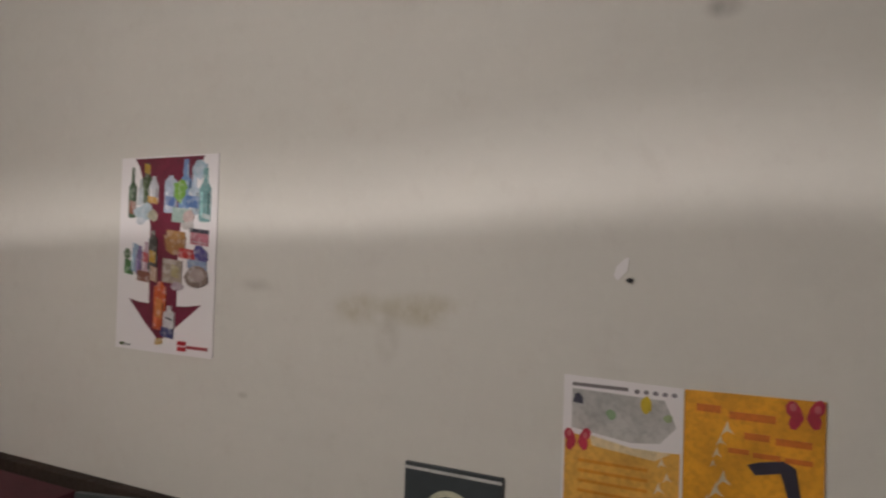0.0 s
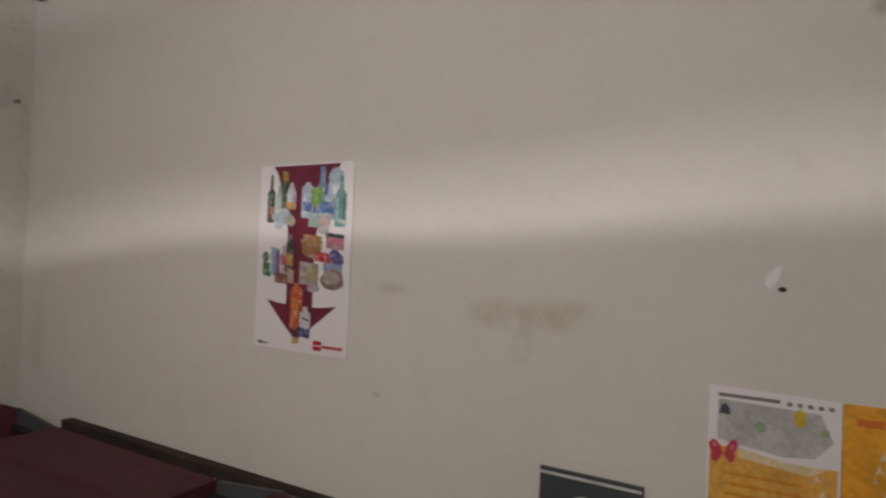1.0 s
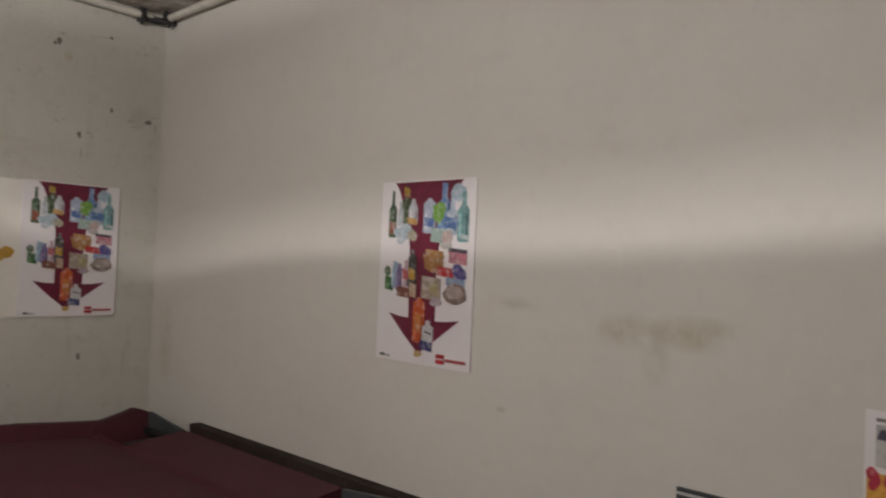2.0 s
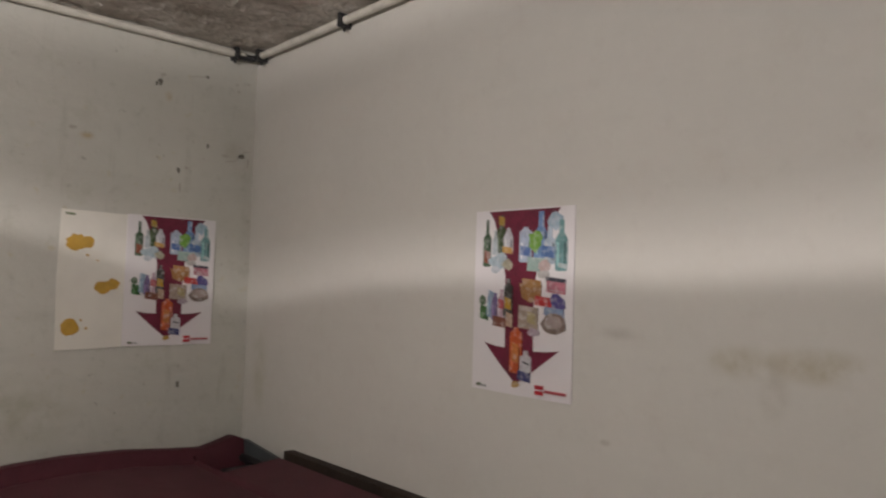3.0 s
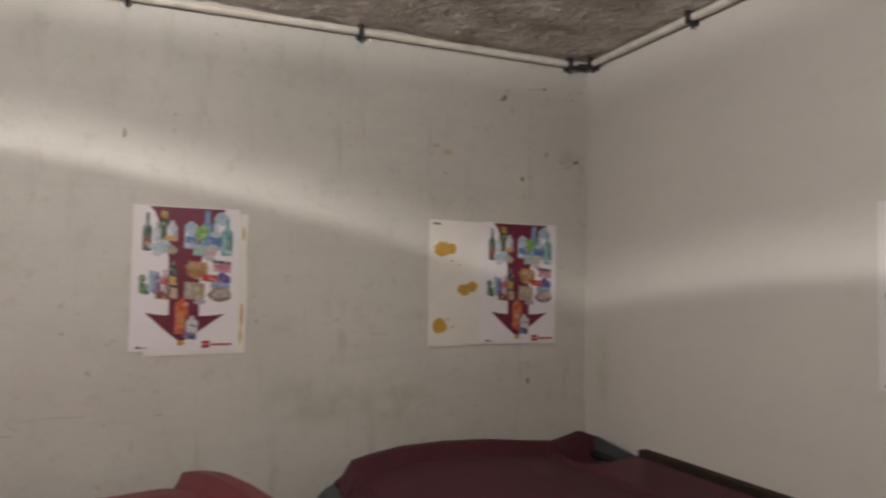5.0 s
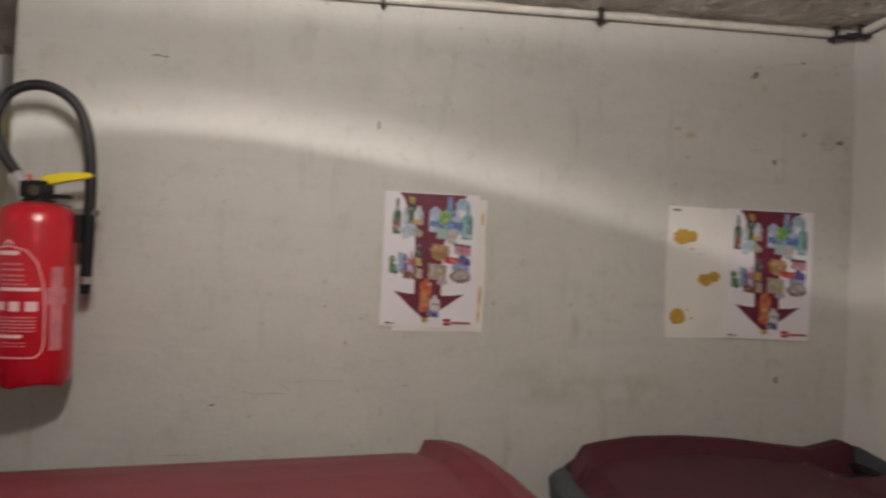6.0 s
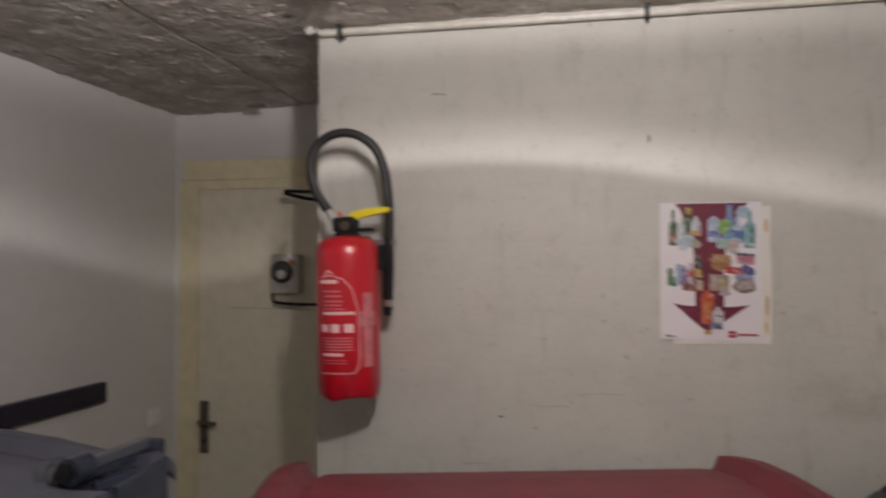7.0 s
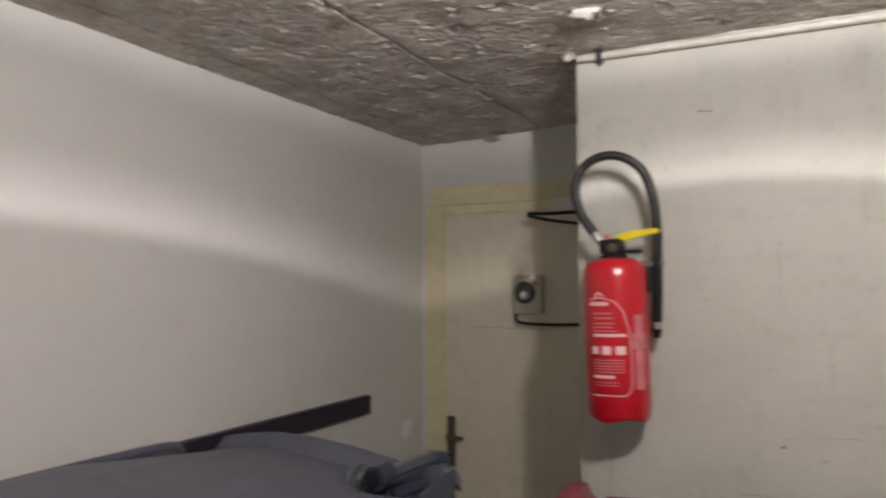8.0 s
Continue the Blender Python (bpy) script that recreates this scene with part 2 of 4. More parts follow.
def smooth_path(pts, steps=8):
    """Catmull-Rom curve through the points."""
    pts = [Vector(p) for p in pts]
    q = [2 * pts[0] - pts[1]] + pts + [2 * pts[-1] - pts[-2]]
    out = []
    for k in range(1, len(q) - 2):
        for j in range(steps):
            t = j / steps
            a, b, c, d = q[k - 1:k + 3]
            out.append(0.5 * (2 * b + (c - a) * t + (2 * a - 5 * b + 4 * c - d) * t * t + (3 * b - a - 3 * c + d) * t ** 3))
    return out + [pts[-1]]


def sheet(bm, outline, y0, y1):
    """A flat polygon in the x-z plane from depth y1 (wall side) to y0 (seen side)."""
    front = [bm.verts.new((x, y0, z)) for x, z in outline]
    back = [bm.verts.new((x, y1, z)) for x, z in outline]
    bm.faces.new(front)
    bm.faces.new(back[::-1])
    k = len(outline)
    for j in range(k):
        bm.faces.new((front[j], back[j], back[(j + 1) % k], front[(j + 1) % k]))


def part(name, bm, mat, parent=None, label="", smooth=False):
    bmesh.ops.recalc_face_normals(bm, faces=bm.faces)
    me = bpy.data.meshes.new(name)
    bm.to_mesh(me)
    bm.free()
    me.materials.append(mat)
    if smooth:
        me.shade_smooth()
        me.set_sharp_from_angle(angle=radians(38))
    ob = new(name, me)
    ob.parent = parent
    if label:
        tagged(ob, label)
    return ob


def made(fn, *args, **kw):
    bm = bmesh.new()
    fn(bm, *args, **kw)
    return bm


def thing(name, label, category, m=None, group=""):
    ob = new(name)
    ob.empty_display_size = 0.05
    if m is not None:
        ob.matrix_basis = m
    return tagged(ob, label, category, group)


def blob(cx, cz, rx, rz, n=14, wob=0.25, seed=0):
    rnd = random.Random(seed)
    return [(cx + rx * (1 + wob * (rnd.random() - 0.5)) * math.cos(a), cz + rz * (1 + wob * (rnd.random() - 0.5)) * math.sin(a))
            for a in (2 * math.pi * k / n for k in range(n))]


# ---- setting ----
CX, DY, BX, BACK, H, H2 = -3.25, 0.84, -2.272, -3.3, 2.402, 2.358


def structure(name, bm, mat, label):
    return tagged(part(name, bm, mat), label, name.split("_")[0], kind="structure")


structure("floor", made(box, (CX - 0.2, BACK - 0.2, -0.12), (0.2, DY + 0.2, 0)), M_FLOOR, "worn grey concrete floor of a bin room")
wall_a = structure("wall_east", made(box, (0, BACK, 0), (0.2, 0.0, H + 0.08)), M_WALL_A, "smooth wall in grey-white paint with faint ochre stains")
wall_b = structure("wall_north", made(box, (BX, 0, 0), (0.2, DY + 0.2, H + 0.08), 0.004), M_WALL_B, "rough concrete wall in dirty grey-white paint with chips")
wall_c = structure("wall_west", made(box, (CX - 0.2, BACK, 0), (CX, DY + 0.2, H + 0.08)), M_WALL_C, "plain wall in dull grey-white paint")
structure("wall_south", made(box, (CX - 0.2, BACK - 0.2, 0), (0.2, BACK, H + 0.08)), M_WALL_C, "plain painted wall closing the bin room")


def door_wall(bm):
    box(bm, (CX, DY, 2.075), (BX, DY + 0.2, H + 0.08))
    box(bm, (CX, DY, 0), (CX + 0.02, DY + 0.2, 2.075))
    box(bm, (BX - 0.01, DY, 0), (BX, DY + 0.2, 2.075))


structure("wall_niche", made(door_wall), M_WALL_C, "short grey wall above the door in the niche")


def ceiling(bm):
    """Rough cast underside with shuttering joints; the strip over the niche lies lower."""
    seams = (-3.13, -2.665)
    xs = sorted(set(np.arange(CX, 0.012, 0.0125)) | {a + b for a in seams for b in (-0.022, -0.014, -0.008, -0.004, 0, 0.004, 0.008, 0.014, 0.022)})
    ys = np.arange(-1.6, DY + 0.012, 0.0125)
    grid = []
    for y in ys:
        row = []
        for x in xs:
            z = H + (H2 - H) * min(1, max(0, (-2.25 - x) / 0.8))
            z += 0.0014 * noise.noise((x * 22, y * 31, 0)) + 0.0016 * noise.noise((x * 66, y * 84, 5)) + 0.005 * noise.noise((x * 7, y * 7, 2))
            pit = noise.noise((x * 17, y * 21, 9))
            z += 0.030 * max(0, pit - 0.34) - 0.016 * max(0, noise.noise((x * 38, y * 30, 3)) - 0.40)
            wander = 0.008 * noise.noise((y * 4, 4, 1)) + 0.003 * noise.noise((y * 19, 4, 6))
            depth = max(0, 1 - abs(x + 2.665 + wander) / 0.009) + 0.6 * max(0, 1 - abs(x + 3.13 + wander) / 0.008)
            z += 0.016 * depth * (0.55 + 0.9 * noise.noise((y * 11, 7, 2)))
            row.append(bm.verts.new((x, y, z)))
        grid.append(row)
    for a, b in zip(grid, grid[1:]):
        for k in range(len(xs) - 1):
            bm.faces.new((a[k], a[k + 1], b[k + 1], b[k]))
    box(bm, (CX - 0.2, BACK - 0.2, H + 0.04), (0.2, DY + 0.2, H + 0.2))
    box(bm, (CX, BACK, H), (0, -1.59, H + 0.05))


structure("ceiling", made(ceiling), M_CEIL, "rough bare concrete ceiling with shuttering joints")


# chips, scratches and cracks in the paint
def mark(name, wall, mat, outline, on_a=False):
    bm = bmesh.new()
    sheet(bm, outline, -0.0012, 0.001)
    if on_a:
        bmesh.ops.transform(bm, matrix=Matrix.Rotation(radians(-90), 4, "Z"), verts=bm.verts)
    part(name, bm, mat, wall)


def line_mark(pts, w):
    up = [(x, z + w * (0.5 + 0.5 * math.sin(9 * k + x * 40))) for k, (x, z) in enumerate(pts)]
    return up + [(x, z - w * 0.6) for x, z in reversed(pts)]


for k, (x, z, a, b, mat) in enumerate((
        (-0.295, 2.258, 0.006, 0.009, M_MARK), (-0.286, 2.279, 0.008, 0.004, M_MARK2), (-0.305, 2.25, 0.004, 0.006, M_MARK), (-0.158, 2.299, 0.005, 0.004, M_MARK),
        (-0.058, 2.275, 0.006, 0.004, M_MARK2), (-0.065, 2.294, 0.004, 0.003, M_MARK2), (-0.027, 2.303, 0.004, 0.003, M_MARK2), (-0.149, 2.097, 0.004, 0.007, M_MARK),
        (-0.232, 2.015, 0.006, 0.009, M_MARK), (-0.226, 1.967, 0.003, 0.015, M_MARK2), (-0.041, 2.08, 0.009, 0.007, M_MARK), (-0.020, 2.063, 0.004, 0.013, M_MARK2),
        (-0.092, 2.075, 0.014, 0.004, M_MARK2), (-0.206, 1.409, 0.005, 0.010, M_MARK), (-0.515, 2.092, 0.012, 0.005, M_MARK2), (-0.209, 2.024, 0.006, 0.004, M_MARK2),
        (-1.734, 1.294, 0.007, 0.003, M_MARK), (-1.725, 1.316, 0.006, 0.002, M_MARK2), (-1.639, 1.267, 0.008, 0.003, M_MARK2), (-1.24, 1.36, 0.011, 0.003, M_MARK2),
        (-1.339, 2.046, 0.003, 0.012, M_MARK), (-1.14, 2.10, 0.002, 0.004, M_MARK2), (-0.797, 1.592, 0.003, 0.006, M_MARK2), (-1.298, 1.29, 0.002, 0.018, M_MARK2))):
    mark("chip", wall_b, mat, blob(x, z, a, b, 11, 0.8, k))
for k in range(14):
    rnd = random.Random(k + 50)
    x, z = (-rnd.uniform(0.02, 0.3), rnd.uniform(2.04, 2.11)) if k < 8 else (-rnd.uniform(0.02, 2.2), rnd.uniform(1.3, 2.33))
    mark("chip", wall_b, M_MARK2, blob(x, z, rnd.uniform(0.001, 0.003), rnd.uniform(0.0015, 0.005), 8, 0.8, k + 90))
for pts, w, mat in (
        (((-1.932, 2.193), (-1.92, 2.194), (-1.905, 2.1925), (-1.892, 2.191)), 0.0025, M_MARK),
        (((-1.528, 1.360), (-1.50, 1.364), (-1.469, 1.366), (-1.43, 1.3645), (-1.399, 1.366)), 0.0016, M_MARK2),
        (((-1.657, 1.331), (-1.635, 1.327), (-1.613, 1.325), (-1.58, 1.329), (-1.55, 1.328)), 0.002, M_MARK2),
        (((-1.565, 1.366), (-1.558, 1.353), (-1.55, 1.345), (-1.540, 1.339)), 0.003, M_MARK2),
        (((-1.841, 1.160), (-1.80, 1.164), (-1.763, 1.163)), 0.003, M_MARK2),
        (((-0.092, 2.058), (-0.064, 2.062), (-0.050, 2.072), (-0.032, 2.094), (-0.012, 2.099)), 0.0028, M_MARK2),
        (((-0.215, 2.289), (-0.19, 2.294), (-0.158, 2.298)), 0.0018, M_MARK2)):
    mark("crack", wall_b, mat, line_mark(pts, w))

# ---- conduit under the ceiling ----
PZ, PR = 2.382, 0.0107
pipe_b = thing("conduit", "cream painted conduit clipped along the rough wall", "pipe", pose(0, 0, 0))
part("tube", made(tube, [(-2.262, -0.02, PZ), (-1.4, -0.02, PZ - 0.002), (-0.7, -0.02, PZ + 0.001), (-0.055, -0.02, PZ)], PR), M_PIPE, pipe_b, smooth=True)
pipe_a = thing("conduit", "cream painted conduit clipped along the smooth wall", "pipe", pose(0, 0, 0))
part("tube", made(tube, [(-0.02, -0.05, PZ), (-0.02, -1.2, PZ), (-0.02, -2.4, PZ)], PR), M_PIPE, pipe_a, smooth=True)
part("elbow", made(tube, [(-0.075, -0.02, PZ - 0.004), (-0.035, -0.021, PZ - 0.004), (-0.022, -0.032, PZ - 0.004), (-0.02, -0.06, PZ - 0.004)], 0.010), M_CLIP, pipe_b, "dark bent joint", True)


def clip(bm, x, y, along_x):
    a, b = (0.006, 0.019) if along_x else (0.019, 0.006)
    box(bm, (x - a, y - b, PZ - 0.019), (x + a, y + b, PZ + 0.017), 0.003)
    tube(bm, [(x, y, PZ - 0.028), (x, y, PZ - 0.016)], 0.004, 8)


for x in (-0.085, -0.757, -1.344, -2.195):
    part("pipe_clip", made(clip, x, -0.02, True), M_CLIP, pipe_b)
for y in (-0.06, -0.493, -1.1, -1.7):
    part("pipe_clip", made(clip, -0.02, y, False), M_CLIP, pipe_a)


def lump(bm, at, size, seed):
    bmesh.ops.create_icosphere(bm, subdivisions=3, radius=1)
    for v in bm.verts:
        v.co *= 1 + 0.5 * noise.noise(v.co * 1.6 + Vector((seed, 0, 0)))
        v.co = Vector(at) + Vector([a * b for a, b in zip(v.co, size)])


for at, size, seed, mat in (((-2.285, -0.03, 2.392), (0.02, 0.015, 0.016), 1, M_TAPE), ((-2.15, -0.34, 2.398), (0.035, 0.022, 0.02), 2, M_TAPE),
                            ((-2.12, -0.30, 2.392), (0.01, 0.022, 0.012), 5, M_MARK),
                            ((-2.43, -0.42, 2.400), (0.05, 0.015, 0.014), 4, M_MARK), ((-2.81, 0.69, 2.352), (0.04, 0.012, 0.010), 6, M_MARK)):
    tagged(part("plaster_lump", made(lump, at, size, seed), mat, None, "", True),
           "white lump of plaster stuck to the ceiling" if mat == M_TAPE else "dark ragged fibre stub hanging from the ceiling", "plaster lump")

# ---- unseen ceiling light above the bins ----
light = thing("ceiling_light", "unseen glowing opal bulb under a white disc bent to shape its light", "lamp", Matrix.Translation(LAMP))
part("base_plate", made(lathe, [(0.07, 0.05), (0.07, 0.036), (0.045, 0.028), (0.041, 0.016), (0.041, 0.013)], 32), M_WHITE_BOX, light, smooth=True)


# Rim drop by direction, chosen to put the light band's edge on each wall.
BEND = ((-180, -120, -70, -28, -22, -17, -12, -6, 2, 15, 25, 40, 52, 62, 73, 85, 92, 103, 115, 128, 150, 180),
        (0.287, 0.27, 0.28, 0.333, 0.355, 0.372, 0.391, 0.406, 0.411, 0.397, 0.384, 0.361, 0.341, 0.33, 0.312, 0.289, 0.273, 0.257, 0.256, 0.274, 0.277, 0.287))


def fall(a):
    """How far the disc's bent rim hangs down towards the side a (degrees), over its radius."""
    return float(np.mean([np.interp((a + da + 180) % 360 - 180, *BEND) for da in (-6, -3, 0, 3, 6)]))


def collar(bm, r=0.04, top=-0.0003, gap=0.045, n=72):
    """Open ring that trims the light band's top; its lower edge follows the disc's bend."""
    rows = [[bm.verts.new((r * math.cos(radians(a)), r * math.sin(radians(a)), z)) for a, z in ((-180 + 360 * k / n, top if up else -(fall(-180 + 360 * k / n) - gap) * r) for k in range(n))] for up in (0, 1)]
    for k in range(n):
        bm.faces.new((rows[0][k], rows[0][(k + 1) % n], rows[1][(k + 1) % n], rows[1][k]))


def bent_disc(bm, r=0.13, n=72):
    """Thin white disc; its bent rim cuts the lower edge of the light band."""
    rings = []
    for rad, drop in ((0.03, 0.052), (r * 0.8, 0.003), (r, 0.0), (r, 0.002), (r * 0.8, 0.005), (0.03, 0.054)):
        row = []
        for k in range(n):
            a = -180 + 360 * k / n
            z = -drop if rad < 0.05 else -fall(a) * r - drop
            row.append(bm.verts.new((rad * math.cos(radians(a)), rad * math.sin(radians(a)), z)))
        rings.append(row)
    for p, q in zip(rings, rings[1:]):
        for k in range(n):
            bm.faces.new((p[k], p[(k + 1) % n], q[(k + 1) % n], q[k]))
    bm.faces.new(rings[0][::-1])
    bm.faces.new(rings[-1])


# Collar and disc are unseen, added only to shape the band of light.
part("band_collar", made(collar), M_BLACK, light, "unseen dark collar that trims the light band")
part("cutoff_disc", made(bent_disc), M_WHITE_BOX, light, "unseen thin white disc, bent to cut the light band's lower edge", True)
part("bulb", made(lathe, [(0.02, -0.0545), (0.034, -0.075), (0.042, -0.10), (0.042, -0.13), (0.03, -0.155), (0.006, -0.163)], 32), M_OPAL, light, "glowing opal bulb", True)
for k in range(3):
    a = 4.0 + k * 0.7
    part("bracket", made(tube, [(0.065 * math.cos(a), 0.065 * math.sin(a), 0.04), (0.11 * math.cos(a), 0.11 * math.sin(a), -0.04)], 0.0012, 6), M_STEEL, light)

# ---- door in the niche ----
door = tagged(new("door_1"), "closed cream-yellow door with a pale yellow frame", "door", kind="structure")
LX0, LX1 = -3.139, -2.36
part("leaf", made(box, (LX0 + 0.001, DY + 0.001, 0.012), (LX1 - 0.001, DY + 0.05, 2.0325), 0.002), M_DOOR, door)
for lo, hi in (((-3.228, DY - 0.005, 0), (LX0, DY + 0.06, 2.073)), ((LX1, DY - 0.005, 0), (BX - 0.002, DY + 0.06, 2.073)), ((LX0, DY - 0.005, 2.033), (LX1, DY + 0.06, 2.073))):
    part("frame", made(box, lo, hi, 0.004), M_FRAME, door)
part("lintel_board", made(box, (-3.205, DY - 0.012, 2.0735), (BX - 0.002, DY + 0.0, 2.157), 0.004), M_FRAME, door)
for x0, x1, z in ((-2.99, -2.86, 1.529), (-2.85, -2.70, 1.5275), (-2.69, -2.62, 1.526)):
    part("groove", made(box, (x0, DY - 0.0002, z), (x1, DY + 0.0025, z + 0.003)), M_MARK2, door)
lock = part("lock_plate", made(box, (-3.124, DY - 0.006, 0.914), (-3.086, DY + 0.003, 1.134), 0.002), M_STEEL_DARK, door, "tarnished brown lock plate")
part("handle", made(tube, smooth_path([(-3.108, DY - 0.004, 1.05), (-3.108, DY - 0.035, 1.05), (-3.09, DY - 0.045, 1.05), (-3.03, DY - 0.043, 1.047)], 5), 0.009, 10), M_STEEL_DARK, lock, "tarnished lever handle", True)
part("keyhole", made(tube, [(-3.105, DY - 0.005, 0.965), (-3.105, DY - 0.0085, 0.965)], 0.009, 12), M_BLACK, lock)

closer = thing("door_closer", "white door closer with a black folding arm", "door closer", pose(-2.56, DY + 0.0, 2.01))
part("body", made(box, (-0.05, -0.05, 0.015), (0.12, 0.002, 0.065), 0.006), M_WHITE_BOX, closer)
part("arm", made(tube, [(0.10, -0.065, 0.0), (-0.05, -0.11, -0.006), (-0.125, -0.15, -0.006)], 0.007, 8), M_BLACK, closer, smooth=True)
part("arm", made(tube, [(0.07, -0.06, -0.048), (-0.05, -0.10, -0.032), (-0.125, -0.15, -0.014)], 0.007, 8), M_BLACK, closer, smooth=True)

keybox = thing("key_switch", "pale grey key switch box with a round dark dial", "switch box", pose(-2.725, DY + 0.003, 1.668))
part("housing", made(box, (-0.062, -0.055, -0.075), (0.062, 0, 0.088), 0.014), M_GREY_BOX, keybox)
part("dial", made(lathe, [(0.046, 0), (0.046, 0.012), (0.038, 0.02), (0.02, 0.021)], 28, (-0.008, -0.055, 0.015), Euler((radians(90), 0, 0)).to_matrix()), M_DIAL, keybox, "round glossy dark dial", True)
part("dial_centre", made(lathe, [(0.02, 0), (0.016, 0.006), (0.004, 0.008)], 20, (-0.004, -0.076, 0.004), Euler((radians(90), 0, 0)).to_matrix()), M_STEEL, keybox, "small steel lock barrel", True)
part("indicator", made(lathe, [(0.008, 0), (0.008, 0.008), (0.003, 0.012)], 14, (0.026, -0.055, 0.08), Euler((radians(90), 0, 0)).to_matrix()), M_WHITE_BOX, keybox, "small white indicator", True)
part("lamp", made(lathe, [(0.012, 0), (0.012, 0.012), (0.004, 0.018)], 14, (0.036, -0.055, 0.052), Euler((radians(90), 0, 0)).to_matrix()), ink(0.55, 0.2, 0.12), keybox, "small reddish indicator lamp", True)
part("cable", made(tube, smooth_path([(-0.055, -0.03, -0.07), (-0.055, -0.04, -0.095), (-0.03, -0.045, -0.112), (0.1, -0.045, -0.118), (0.3, -0.03, -0.112), (0.36, -0.012, -0.11)], 6), 0.007, 8), M_BLACK, keybox, "black cable", True)

# ---- fire extinguisher ----
EX, EY, ER = -2.132, -0.128, 0.085
ext = thing("fire_extinguisher", "glossy red fire extinguisher hung on the rough wall", "fire extinguisher", pose(EX + 0.005, EY, 1.347, 0, -1.3, 0) @ Matrix.Diagonal((1, 1, 0.965, 1)))
part("cylinder", made(lathe, [(0.07, 0.034), (0.081, 0.036), (ER, 0.044), (ER, 0.402), (0.083, 0.424), (0.076, 0.440), (0.058, 0.451), (0.03, 0.459)], 48), M_RED, ext, smooth=True)


def skirt(bm, r, z0, z1, wave):
    """Foot ring of the cylinder with a wavy lower edge."""
    n = 48
    rings = []
    for rr, z, w in ((r, z1, 0), (r - 0.003, z0 + 0.012, 0.3), (r - 0.009, z0, 1), (r - 0.014, z0 + 0.004, 1)):
        rings.append([bm.verts.new((rr * math.cos(t), rr * math.sin(t), z + w * wave * abs(math.sin(t * 2 + 0.5)))) for t in (2 * math.pi * k / n for k in range(n))])
    for p, q in zip(rings, rings[1:]):
        for k in range(n):
            bm.faces.new((p[k], p[(k + 1) % n], q[(k + 1) % n], q[k]))
    bm.faces.new(rings[-1])


part("base_skirt", made(skirt, ER - 0.001, 0.008, 0.046, 0.010), M_RED, ext, "wavy red foot skirt", True)
part("base_ring", made(lathe, [(0.055, 0.017), (0.064, 0.018), (0.066, 0.03), (0.055, 0.033)], 36), M_BLACK, ext, "black plastic foot ring", True)
part("neck", made(lathe, [(0.036, 0.452), (0.036, 0.462), (0.03, 0.464), (0.03, 0.475)], 28), M_BLACK, ext, smooth=True)
head = part("valve_head", made(box, (-0.036, -0.026, 0.466), (0.03, 0.026, 0.512), 0.018), M_BLACK, ext, "black valve head", True)
part("gauge", made(lathe, [(0.021, 0), (0.022, 0.008), (0.019, 0.011)], 24, (0.006, -0.026, 0.484), Euler((radians(90), 0, 0)).to_matrix()), M_BLACK, head, "round pressure gauge", True)
part("gauge_glass", made(lathe, [(0.013, 0), (0.013, 0.002), (0.004, 0.0035)], 20, (0.006, -0.0372, 0.484), Euler((radians(90), 0, 0)).to_matrix()), M_STEEL_DARK, head, "tarnished gauge face", True)
part("hose_clip", made(box, (0.034, 0.012, 0.43), (0.124, 0.05, 0.446), 0.004), M_STRAP, ext, "taupe plastic hose clip")
part("safety_pin", made(tube, [(-0.012, -0.02, 0.508), (-0.012, -0.02, 0.524)], 0.006, 8), ink(0.7, 0.12, 0.1), head, "red safety tab")


def lever(bm):
    pts = [(-0.005, 0.506), (0.02, 0.524), (0.06, 0.532), (0.118, 0.534), (0.127, 0.528), (0.118, 0.520), (0.07, 0.512), (0.03, 0.502), (0.0, 0.496)]
    sheet(bm, pts, -0.013, 0.013)
    bmesh.ops.bevel(bm, geom=list(bm.edges), offset=0.002, segments=1, affect="EDGES")
part("lever", made(lever), M_YELLOW, ext, "bright yellow squeeze lever")
part("carry_handle", made(box, (0.02, -0.011, 0.468), (0.075, 0.011, 0.478), 0.003), M_BLACK, ext)
part("hose_fitting", made(tube, [(-0.02, -0.005, 0.49), (-0.038, -0.008, 0.51), (-0.052, -0.008, 0.533)], [0.011, 0.011, 0.009], 14), M_STEEL, ext, "bright steel hose fitting", True)
hose = [(-0.05, -0.008, 0.530), (-0.085, -0.01, 0.585), (-0.098, -0.01, 0.65), (-0.074, -0.01, 0.705), (-0.025, -0.008, 0.731), (0.032, -0.004, 0.726), (0.083, 0.0, 0.688), (0.108, 0.004, 0.62), (0.115, 0.012, 0.53), (0.112, 0.02, 0.45)]
part("hose", made(tube, smooth_path([(x, y, max(z, 0.53 + 1.07 * (z - 0.53))) for x, y, z in hose], 7), 0.013, 14), M_RUBBER, ext, "looped black rubber hose", True)
gun = part("nozzle", made(tube, [(0.111, 0.02, 0.455), (0.110, 0.022, 0.44), (0.106, 0.03, 0.36), (0.10, 0.04, 0.275)], [0.0125, 0.014, 0.0145, 0.0135], 16), M_BLACK, ext, "black discharge nozzle", True)
part("collar", made(tube, [(0.1005, 0.039, 0.276), (0.0995, 0.04, 0.258)], 0.0165, 16), M_STEEL, gun, "steel collar", True)
part("tip", made(tube, [(0.0995, 0.04, 0.258), (0.097, 0.042, 0.232)], [0.014, 0.011], 14), M_BLACK, gun, smooth=True)
part("trigger", made(box, (0.085, 0.0, 0.36), (0.1, 0.02, 0.43), 0.004), M_BLACK, gun)
